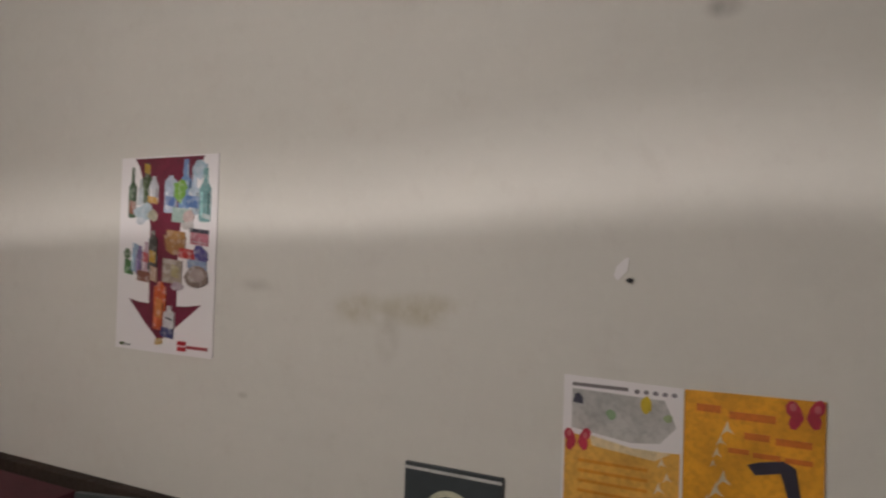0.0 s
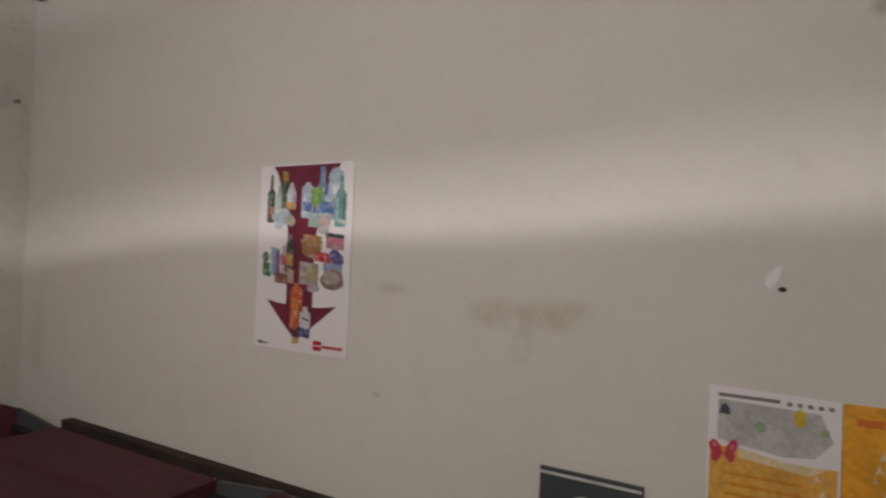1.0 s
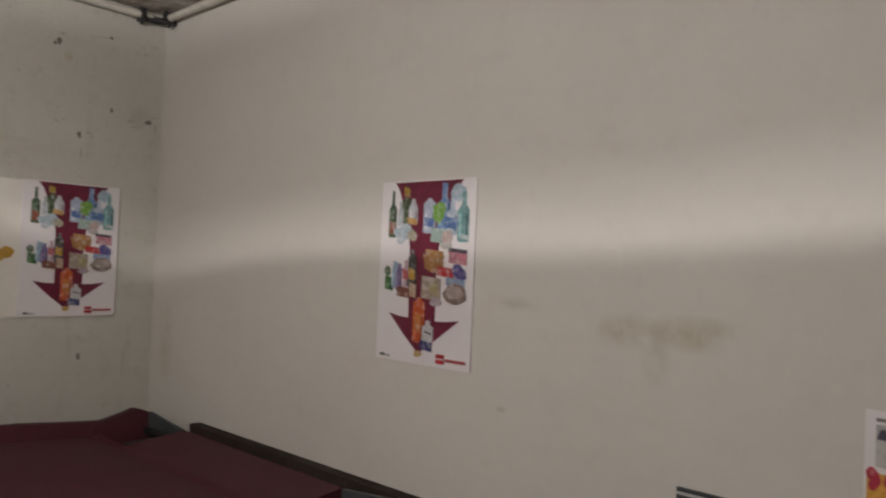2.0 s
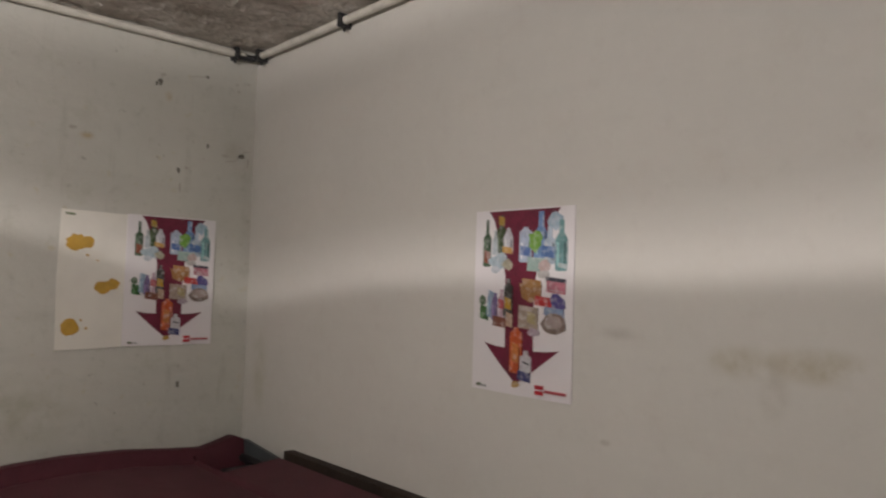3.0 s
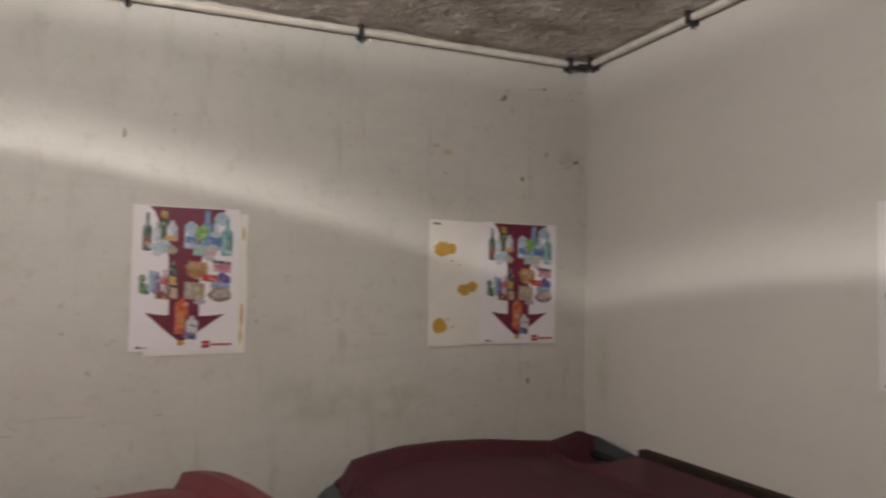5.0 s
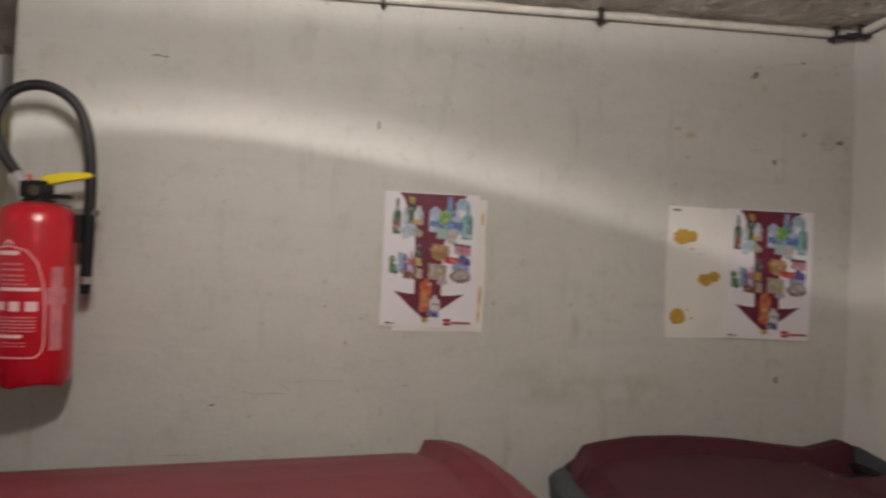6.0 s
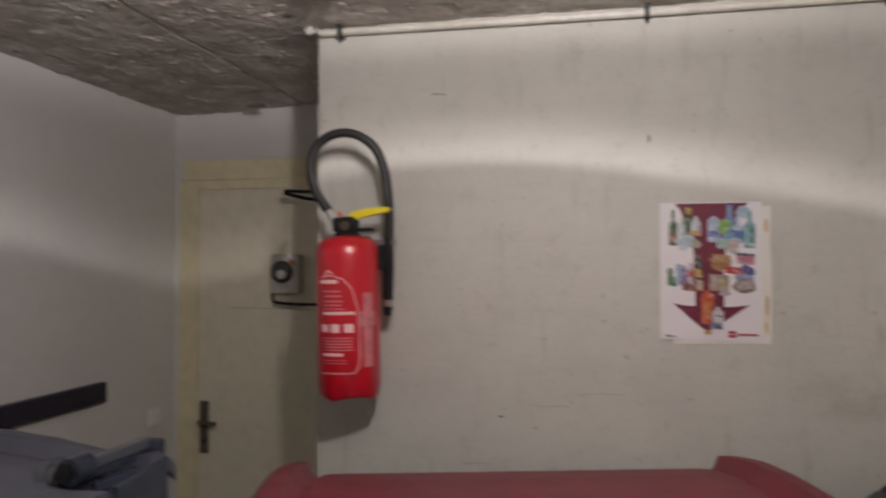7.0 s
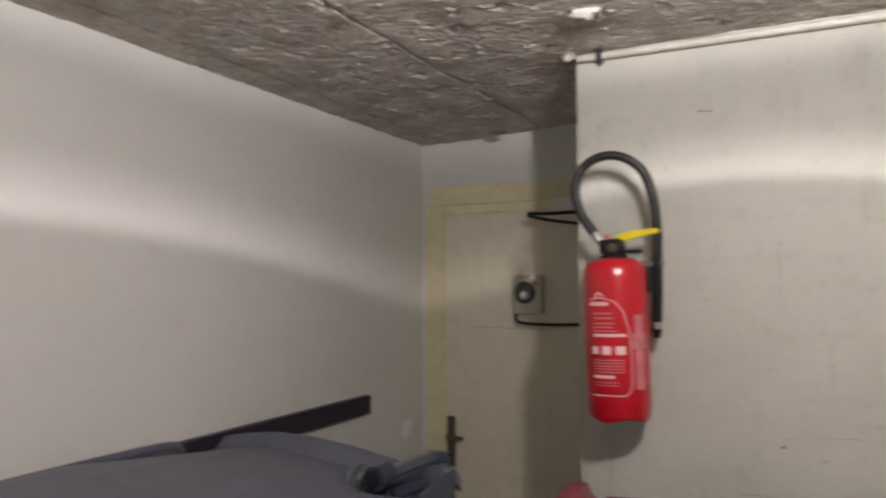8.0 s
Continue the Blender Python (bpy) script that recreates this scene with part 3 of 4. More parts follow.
part("bracket", made(box, (-0.03, 0.08, 0.30), (0.03, 0.127, 0.46), 0.003), M_STEEL_DARK, ext, "wall bracket")


def wrap(bm, a0, a1, z0, z1, r=ER + 0.0006):
    """A printed patch bent round the cylinder; angles from its front."""
    n = max(2, int(abs(a1 - a0) / 4))
    low, top = [], []
    for k in range(n + 1):
        a = radians(-90 + a0 + (a1 - a0) * k / n)
        low.append(bm.verts.new((r * math.cos(a), r * math.sin(a), z0)))
        top.append(bm.verts.new((r * math.cos(a), r * math.sin(a), z1)))
    for k in range(n):
        bm.faces.new((low[k], low[k + 1], top[k + 1], top[k]))


def wrap_curve(bm, pts, w):
    fine = []
    for (a0, z0), (a1, z1) in zip(pts, pts[1:]):
        n = max(1, int(abs(a1 - a0) / 5))
        fine += [(a0 + (a1 - a0) * k / n, z0 + (z1 - z0) * k / n) for k in range(n)]
    pts = fine + [pts[-1]]
    for (a0, z0), (a1, z1) in zip(pts, pts[1:]):
        d = Vector((radians(a1 - a0) * ER, z1 - z0)).normalized() * w
        q = []
        for a, z, sx in ((a0, z0, 1), (a1, z1, 1), (a1, z1, -1), (a0, z0, -1)):
            aa = radians(-90 + a) - sx * d.y / ER
            q.append(bm.verts.new(((ER + 0.0006) * math.cos(aa), (ER + 0.0006) * math.sin(aa), z + sx * d.x)))
        bm.faces.new(q)


arch = [(-38, 0.085), (26, 0.085), (34, 0.095), (38, 0.115), (38, 0.20), (35, 0.26), (26, 0.31), (10, 0.338), (-14, 0.348), (-38, 0.342)]
part("label_outline", made(wrap_curve, arch, 0.0013), M_LABEL, ext, "thin white arch outline on the label")
part("label_mark", made(wrap_curve, [(-26, 0.345), (-18, 0.362), (-8, 0.352)], 0.002), M_LABEL, ext)
for a0, a1, z0, z1 in ((-38, 0, 0.326, 0.336), (-30, 6, 0.303, 0.307), (-28, 8, 0.290, 0.294), (-30, 10, 0.276, 0.280), (-30, 8, 0.266, 0.269), (-30, 14, 0.256, 0.259), (-30, 30, 0.242, 0.250),
                       (-34, -20, 0.196, 0.216), (-13, 3, 0.194, 0.217), (11, 28, 0.194, 0.217),
                       (-32, 26, 0.178, 0.181), (-32, 26, 0.170, 0.173), (-32, 26, 0.162, 0.165), (-32, 26, 0.154, 0.157), (-32, 26, 0.146, 0.149), (-32, 8, 0.131, 0.139), (-32, 14, 0.119, 0.121), (-32, 14, 0.111, 0.113)):
    part("print_bar", made(wrap, a0, a1, z0, z1), M_LABEL if z1 - z0 > 0.007 else M_SMALL, ext)
for a0, a1, z0, z1 in ((46, 66, 0.10, 0.30), (40, 72, 0.21, 0.25)):
    part("print_panel", made(wrap, a0, a1, z0, z1, ER + 0.0004), M_LABEL2, ext, "faded pink printed panel")

# ---- posters ----
PW, PH = 0.2515, 0.358
GOLD = (0.55, 0.36, 0.05)


def bottle(u0, u1, v0, v1, neck=0.3, shoulder=0.38):
    c, w = (u0 + u1) / 2, (u1 - u0) / 2
    nv, sv = v0 + (v1 - v0) * neck, v0 + (v1 - v0) * shoulder
    return [(c - w * 0.35, v0), (c + w * 0.35, v0), (c + w * 0.38, nv), (u1, sv), (u1, v1 - 0.006), (u1 - w * 0.3, v1), (u0 + w * 0.3, v1), (u0, v1 - 0.006), (u0, sv), (c - w * 0.38, nv)]


def rect(u0, u1, v0, v1):
    return [(u0, v0), (u1, v0), (u1, v1), (u0, v1)]


def quad(u0, u1, v0, v1, lean=0.0):
    return [(u0 + lean, v0), (u1 + lean, v0 + 0.012), (u1, v1), (u0, v1 - 0.01)]


def sorting_poster(m, label, group):
    """Recycling poster: a dark red down arrow with groups of packaging. Local x to the right, z up, wall at y = 0."""
    root = thing("poster", label, "poster", m, group)
    part("sheet", made(sheet, [(0, 0), (0, -PH), (PW * 0.5, -PH - 0.001), (PW, -PH - 0.0005), (PW, 0), (PW * 0.5, 0.0008)], -0.0022, 0.0), M_PAPER, root)
    layer = [0.0024]

    def pic(name, outline, colour):
        colour = tuple(round(c * 0.8, 3) for c in colour)
        layer[0] += 0.00004
        part(name, made(sheet, [(u * PW, -v * PH) for u, v in outline], -layer[0], -0.0012), ink(*colour, name.endswith("_picture")), root)
        if name in ("bottle_picture", "can_picture", "detergent_picture", "spray_picture", "tube_picture"):
            us, vs = [u for u, v in outline], [v for u, v in outline]
            u0, du, v0, dv = min(us), max(us) - min(us), min(vs), max(vs) - min(vs)
            for a, b, k in ((0.14, 0.3, 1.9), (0.74, 0.9, 0.4)):
                layer[0] += 0.00003
                tone = tuple(min(0.8, c * k + (0.06 if k > 1 else 0)) for c in colour)
                part("shading_strip", made(sheet, [(u * PW, -v * PH) for u, v in quad(u0 + a * du, u0 + b * du, v0 + dv * 0.42, v0 + dv * 0.93)], -layer[0], -0.0012), ink(*tone), root)

    arrow = [(0.15, 0.006), (0.20, 0.05), (0.25, 0.14), (0.30, 0.24), (0.335, 0.36), (0.345, 0.5), (0.35, 0.755), (0.25, 0.752), (0.132, 0.737), (0.305, 0.85), (0.47, 0.945),
             (0.66, 0.855), (0.88, 0.745), (0.75, 0.757), (0.635, 0.76), (0.63, 0.55), (0.635, 0.42), (0.67, 0.28), (0.73, 0.16), (0.80, 0.07), (0.87, 0.006)]
    pic("arrow", arrow, (0.20, 0.012, 0.045))
    for name, o, c in (
            ("bottle_picture", bottle(0.09, 0.175, 0.05, 0.315), (0.06, 0.13, 0.06)), ("label_picture", quad(0.10, 0.165, 0.22, 0.30), (0.34, 0.10, 0.05)),
            ("bottle_picture", bottle(0.235, 0.335, 0.03, 0.24), (0.05, 0.09, 0.03)), ("foil_picture", quad(0.255, 0.315, 0.03, 0.09), GOLD),
            ("glass_picture", bottle(0.19, 0.25, 0.11, 0.25), (0.62, 0.70, 0.74)), ("bottle_picture", bottle(0.31, 0.41, 0.10, 0.24, 0.1), (0.70, 0.72, 0.78)), ("label_picture", quad(0.30, 0.405, 0.20, 0.245), (0.72, 0.42, 0.12)),
            ("broken_glass_picture", blob(0.27, 0.285, 0.105, 0.045, 15, 0.5, 2), (0.52, 0.66, 0.74)), ("broken_glass_picture", blob(0.36, 0.30, 0.05, 0.03, 9, 0.5, 5), (0.55, 0.52, 0.38)), ("broken_glass_picture", blob(0.23, 0.33, 0.05, 0.02, 9, 0.5, 6), (0.68, 0.74, 0.80)),
            ("bottle_picture", bottle(0.475, 0.60, 0.10, 0.29, 0.05, 0.14), (0.52, 0.62, 0.78)), ("label_picture", quad(0.49, 0.585, 0.20, 0.26), (0.10, 0.20, 0.50)),
            ("bottle_picture", bottle(0.62, 0.76, 0.02, 0.27, 0.32, 0.5), (0.20, 0.36, 0.66)), ("bottle_picture", bottle(0.72, 0.83, 0.10, 0.30), (0.60, 0.72, 0.84)), ("label_picture", quad(0.70, 0.83, 0.20, 0.27), (0.12, 0.26, 0.60)),
            ("bag_picture", blob(0.83, 0.075, 0.07, 0.045, 12, 0.4, 3), (0.45, 0.62, 0.74)), ("bottle_picture", bottle(0.83, 0.94, 0.07, 0.335, 0.25), (0.22, 0.46, 0.46)), ("label_picture", quad(0.86, 0.94, 0.29, 0.325), (0.62, 0.72, 0.72)),
            ("leaf_picture", blob(0.635, 0.18, 0.07, 0.055, 13, 0.6, 4), (0.22, 0.48, 0.06)),
            ("tray_picture", quad(0.56, 0.76, 0.26, 0.345, 0.01), (0.42, 0.58, 0.52)), ("cup_picture", blob(0.73, 0.31, 0.06, 0.035, 11, 0.3, 8), (0.74, 0.56, 0.52)), ("tray_picture", blob(0.72, 0.355, 0.06, 0.022, 11, 0.3, 9), (0.75, 0.73, 0.70)),
            ("can_picture", quad(0.075, 0.165, 0.53, 0.615), (0.06, 0.20, 0.05)), ("lid_picture", blob(0.10, 0.505, 0.035, 0.028, 11, 0.2, 1), (0.12, 0.20, 0.10)),
            ("tube_picture", quad(0.145, 0.20, 0.445, 0.60, 0.02), (0.36, 0.52, 0.70)), ("can_picture", bottle(0.20, 0.275, 0.46, 0.61, 0.1), (0.22, 0.16, 0.36)), ("bottle_picture", bottle(0.265, 0.345, 0.44, 0.60, 0.2), (0.62, 0.44, 0.52)),
            ("label_picture", quad(0.275, 0.335, 0.49, 0.55), (0.60, 0.10, 0.12)), ("spray_picture", bottle(0.335, 0.42, 0.38, 0.60, 0.12, 0.2), (0.06, 0.06, 0.05)), ("label_picture", quad(0.345, 0.41, 0.48, 0.55), (0.72, 0.42, 0.03)),
            ("tin_picture", quad(0.22, 0.36, 0.585, 0.65), (0.26, 0.09, 0.05)), ("jar_picture", quad(0.36, 0.425, 0.56, 0.645), (0.66, 0.48, 0.34)),
            ("carton_picture", quad(0.52, 0.70, 0.375, 0.44), (0.50, 0.27, 0.09)), ("carton_picture", [(0.49, 0.40), (0.60, 0.43), (0.71, 0.41), (0.70, 0.48), (0.60, 0.505), (0.52, 0.48)], (0.42, 0.21, 0.06)),
            ("newspaper_picture", quad(0.75, 0.93, 0.365, 0.40), (0.05, 0.05, 0.08)), ("newspaper_picture", quad(0.76, 0.93, 0.385, 0.455), (0.66, 0.24, 0.30)), ("paper_picture", quad(0.78, 0.92, 0.43, 0.445), (0.66, 0.62, 0.64)),
            ("magazine_picture", quad(0.65, 0.81, 0.465, 0.525), (0.62, 0.03, 0.03)), ("leaflet_picture", blob(0.86, 0.50, 0.07, 0.045, 12, 0.5, 11), (0.12, 0.10, 0.34)), ("leaflet_picture", quad(0.74, 0.92, 0.52, 0.575), (0.32, 0.44, 0.66)),
            ("paper_stack_picture", quad(0.49, 0.68, 0.52, 0.65), (0.46, 0.38, 0.30)), ("carton_picture", quad(0.58, 0.66, 0.55, 0.62), (0.56, 0.48, 0.24)), ("paper_picture", blob(0.64, 0.66, 0.06, 0.02, 10, 0.3, 12), (0.52, 0.42, 0.50)),
            ("egg_box_picture", blob(0.83, 0.61, 0.115, 0.055, 14, 0.2, 13), (0.30, 0.22, 0.18)), ("egg_box_picture", blob(0.83, 0.60, 0.085, 0.035, 12, 0.2, 14), (0.52, 0.42, 0.38)),
            ("detergent_picture", bottle(0.41, 0.53, 0.64, 0.885, 0.06, 0.12), (0.68, 0.12, 0.025)), ("label_picture", quad(0.43, 0.50, 0.72, 0.83), (0.72, 0.26, 0.06)), ("pot_picture", bottle(0.515, 0.625, 0.76, 0.875, 0.2, 0.3), (0.70, 0.70, 0.72)),
            ("label_picture", quad(0.54, 0.61, 0.815, 0.835), (0.03, 0.03, 0.04)), ("pot_picture", quad(0.495, 0.615, 0.865, 0.925), (0.04, 0.05, 0.20)), ("cap_picture", blob(0.47, 0.945, 0.035, 0.018, 10, 0.3, 15), (0.60, 0.36, 0.06)),
            ("printed_line", rect(0.06, 0.10, 0.968, 0.982), (0.10, 0.14, 0.05)), ("printed_line", rect(0.10, 0.16, 0.974, 0.982), (0.4, 0.4, 0.4)),
            ("emblem", rect(0.67, 0.745, 0.932, 0.952), (0.66, 0.03, 0.05)), ("emblem", rect(0.67, 0.745, 0.96, 0.98), (0.66, 0.03, 0.05)), ("printed_line", rect(0.76, 0.955, 0.951, 0.965), (0.62, 0.12, 0.14))):
        pic(name, o, c)
    return root


TURN_A = pose(0, 0, 0, 0, 0, -90)
poster = sorting_poster(Matrix.Translation((-0.0005, -0.9765, 1.865)) @ TURN_A, "white recycling poster with a dark red arrow on the smooth wall", "recycling posters")
p2 = copy_thing(poster, pose(-1.312, -0.0036, 1.8745))
tagged(p2, "white recycling poster with dark red arrow over an older sheet")
p3 = copy_thing(poster, pose(-0.3665, -0.0034, 1.8785))
tagged(p3, "white recycling poster with dark red arrow overlapping a yellowed sheet")

old = thing("old_sheet", "yellowed older sheet showing behind a newer poster", "paper", pose(-1.285, -0.0004, 1.864))
part("sheet", made(sheet, [(0, -0.003), (0.006, -0.36), (0.12, -0.358), (0.246, -0.355), (0.249, -0.2), (0.245, -0.09), (0.247, 0)], -0.0026, 0), M_CREAM, old)
for k, (x, z, a, b) in enumerate(((0.236, -0.05, 0.003, 0.02), (0.237, -0.26, 0.004, 0.03), (0.235, -0.31, 0.003, 0.02))):
    part("glue_stain", made(sheet, blob(x, z, a, b, 9, 0.5, k), -0.0032, -0.002), M_GLUE, old)
blank = thing("blank_sheet", "blank yellowed sheet with amber glue blotches", "paper", pose(-0.533, -0.0004, 1.876))
part("sheet", made(sheet, [(0.002, 0.002), (-0.001, -0.17), (0.003, -0.361), (0.1, -0.359), (0.175, -0.356), (0.3, -0.34), (0.3, -0.01), (0.2, -0.001), (0.1, 0.001)], -0.0028, 0), M_CREAM, blank)
for k, (x, z, a, b) in enumerate(((0.042, -0.083, 0.025, 0.022), (0.068, -0.081, 0.018, 0.017), (0.112, -0.198, 0.02, 0.017), (0.136, -0.189, 0.017, 0.016), (0.036, -0.303, 0.021, 0.022), (0.075, -0.306, 0.004, 0.003), (0.062, -0.284, 0.003, 0.003), (0.07, -0.115, 0.004, 0.003), (0.095, -0.128, 0.003, 0.002))):
    part("glue_blotch", made(sheet, blob(x, z, a, b, 16, 0.35, k + 20), -0.0034 - 0.0003 * (k % 3), -0.002), M_GLUE, blank)
part("printed_line", made(sheet, [(0.012, -0.006), (0.012, -0.012), (0.035, -0.013), (0.035, -0.007)], -0.0033, -0.002), ink(0.2, 0.24, 0.14), blank)

# ---- leaflet, sign and leftovers on the smooth wall ----
leaf = thing("leaflet", "open two-page leaflet in orange and white", "leaflet", Matrix.Translation((-0.0005, -1.866, 1.546)) @ TURN_A)
ORANGE = (0.80, 0.37, 0.02)
part("left_page", made(sheet, [(0, 0), (0, -0.214), (0.153, -0.214), (0.153, -0.003)], -0.002, 0), M_PAPER, leaf, "white page with a grey map and orange block")
part("right_page", made(sheet, [(0.154, -0.003), (0.154, -0.214), (0.307, -0.214), (0.307, -0.001)], -0.0024, 0), ink(*ORANGE), leaf, "orange page")


def print_on(name, outline, colour, depth=0.003):
    part(name, made(sheet, outline, -depth, -0.0012), ink(*colour), leaf)


print_on("orange_block", [(0.003, -0.074), (0.003, -0.214), (0.15, -0.214), (0.15, -0.083), (0.09, -0.086)], (0.74, 0.40, 0.07), 0.0024)
print_on("pale_band", [(0.036, -0.075), (0.04, -0.088), (0.12, -0.096), (0.14, -0.084), (0.09, -0.084)], (0.74, 0.60, 0.36), 0.0027)
print_on("grey_map", [(0.012, -0.017), (0.012, -0.068), (0.09, -0.078), (0.125, -0.074), (0.145, -0.052), (0.13, -0.02)], (0.50, 0.49, 0.47), 0.0024)
print_on("heading_bar", [(0.012, -0.009), (0.012, -0.0135), (0.085, -0.0135), (0.085, -0.009)], (0.22, 0.2, 0.2), 0.0027)
for k in range(5):
    print_on("heading_dot", blob(0.096 + k * 0.0115, -0.0125, 0.0035, 0.003, 8, 0.3, k), (0.24, 0.22, 0.24), 0.0027)
print_on("bell_mark", [(0.013, -0.035), (0.016, -0.024), (0.021, -0.022), (0.026, -0.027), (0.027, -0.036)], (0.06, 0.06, 0.09), 0.0028)
print_on("map_spot", blob(0.108, -0.028, 0.007, 0.011, 12, 0.2, 3), (0.62, 0.46, 0.03), 0.0028)
print_on("map_spot", blob(0.064, -0.045, 0.007, 0.006, 10, 0.5, 4), (0.26, 0.40, 0.22), 0.0028)
print_on("map_spot", blob(0.135, -0.042, 0.005, 0.005, 10, 0.5, 5), (0.34, 0.42, 0.22), 0.0028)
for k in range(5):
    print_on("text_bar", [(0.022, -0.107 - k * 0.013), (0.022, -0.111 - k * 0.013), (0.112, -0.111 - k * 0.013), (0.112, -0.107 - k * 0.013)], (0.66, 0.27, 0.02), 0.0027)
PINK = (0.50, 0.035, 0.07)
for cx, cz, s in ((0.020, -0.081, 1.0), (0.286, -0.016, 1.15)):
    for sx in (-1, 1):
        wing = [(0.001, -0.005), (0.004, 0.005), (0.009, 0.012), (0.014, 0.013), (0.018, 0.008), (0.017, 0.001), (0.013, -0.003), (0.015, -0.009), (0.013, -0.015), (0.008, -0.016), (0.004, -0.011)]
        print_on("butterfly_wing", [(cx + sx * u * s, cz + (v + 0.12 * sx * u) * s) for u, v in wing], PINK, 0.0031 + 0.0002 * sx)
        print_on("wing_spot", blob(cx + sx * 0.011 * s, cz + 0.005 * s, 0.003 * s, 0.004 * s, 8, 0.3, 33), (0.60, 0.16, 0.18), 0.0034 + 0.0002 * sx)
for x0, x1, z, h in ((0.168, 0.196, -0.018, 0.009), (0.205, 0.256, -0.023, 0.009), (0.222, 0.25, -0.046, 0.008), (0.256, 0.294, -0.048, 0.008), (0.205, 0.228, -0.066, 0.006), (0.232, 0.262, -0.068, 0.006), (0.266, 0.295, -0.069, 0.006)):
    print_on("text_bar", [(x0, z), (x0, z - h), (x1, z - h), (x1, z)], (0.64, 0.17, 0.02), 0.003)
for k, (x, z, r) in enumerate(((0.203, -0.045, 0.008), (0.196, -0.06, 0.006), (0.192, -0.075, 0.006), (0.188, -0.088, 0.004), (0.20, -0.105, 0.009), (0.192, -0.12, 0.009), (0.182, -0.135, 0.008), (0.128, -0.098, 0.006), (0.135, -0.115, 0.006), (0.125, -0.13, 0.007))):
    print_on("sparkle", [(x - r * 0.8, z - r), (x, z - r * 0.2), (x + r, z - r * 0.6), (x + r * 0.3, z + r * 0.2), (x + r * 0.1, z + r * 1.3), (x - r * 0.3, z + r * 0.3)], (0.75, 0.66, 0.48), 0.003)
print_on("dark_bent_shape", [(0.226, -0.083), (0.24, -0.078), (0.265, -0.073), (0.278, -0.08), (0.283, -0.11), (0.294, -0.135), (0.28, -0.14), (0.27, -0.115), (0.262, -0.088), (0.235, -0.094)], (0.035, 0.03, 0.05), 0.003)

sign = thing("wall_sign", "dark slate square sign with a cream ring", "sign", Matrix.Translation((-0.0005, -1.628, 1.395)) @ TURN_A)
part("panel", made(box, (0, -0.006, -0.156), (0.156, 0, 0), 0.001), material("slate_sign_face", (0.045, 0.055, 0.06), 0.45, grain=0.2), sign)
part("edge_line", made(sheet, [(0.0005, -0.0055), (0.0005, -0.0095), (0.1555, -0.0095), (0.1555, -0.0055)], -0.0072, -0.004), ink(0.66, 0.66, 0.64), sign)


def ring(bm, c, r0, r1, y, n=40):
    for k in range(n):
        a, b = 2 * math.pi * k / n, 2 * math.pi * (k + 1) / n
        bm.faces.new([bm.verts.new((c[0] + r * math.cos(t), y, c[1] + r * math.sin(t))) for r, t in ((r0, a), (r1, a), (r1, b), (r0, b))])


part("ring", made(ring, (0.076, -0.076), 0.036, 0.045, -0.0074), ink(0.62, 0.62, 0.46), sign, "cream ring")

scrap = part("paper_scrap", made(sheet, [(-0.008, -0.012), (-0.003, -0.018), (0.009, -0.005), (0.011, 0.012), (0.005, 0.010), (-0.005, 0.0)], -0.001, 0), M_PAPER)
scrap.matrix_basis = Matrix.Translation((-0.0005, -1.936, 1.69)) @ TURN_A
tagged(scrap, "small torn scrap of white paper on the smooth wall", "paper")
hole = part("screw_hole", made(sheet, blob(0, 0, 0.005, 0.003, 10, 0.3, 1), -0.002, 0), M_BLACK)
hole.matrix_basis = Matrix.Translation((-0.0005, -1.949, 1.673)) @ TURN_A
tagged(hole, "small dark screw plug in the smooth wall", "screw")

# ---- guard boards on the walls ----
guard_a = part("guard_board", made(box, (-0.030, -2.6, 1.165), (-0.0005, -0.297, 1.254), 0.003), M_BOARD)
tagged(guard_a, "dark worn wooden guard board along the smooth wall", "board")
guard_c = part("guard_board", made(box, (CX + 0.0005, -2.2, 1.212), (CX + 0.027, 0.362, 1.283), 0.004), M_BOARD2)
tagged(guard_c, "black wooden guard board along the plain wall", "board")


# ---- wheeled waste containers ----
BL, BD = 1.16, 0.76


def lid_height(x, d):
    """Top of the lid: domed front to back, raised ribs at both ends with a bump at the hinge side."""
    prof = ((0.0, 1.262), (0.03, 1.274), (0.07, 1.262), (0.12, 1.250), (0.2, 1.256), (0.32, 1.268), (0.46, 1.272), (0.58, 1.267), (0.67, 1.254), (0.72, 1.243), (0.735, 1.212), (0.76, 1.196))
    z = float(np.interp(d, [p[0] for p in prof], [p[1] for p in prof]))
    ax = abs(x)
    edge = BL / 2
    rib = min(1, max(0, (ax - (edge - 0.085)) / 0.014))
    panel = z - 0.030
    if d < 0.16:
        panel = 1.247 - 0.016 * (d / 0.16)
    if d < 0.15 and 0.315 < ax < edge - 0.09:
        panel -= 0.056
    panel -= 0.014 * max(0, 1 - abs(ax - (edge - 0.099)) / 0.013) * min(1, d / 0.2)
    z = panel + (z - panel) * rib * rib * (3 - 2 * rib)
    out = max(0, ax - (edge - 0.045)) / 0.045
    return z - 0.035 * out ** 2.2


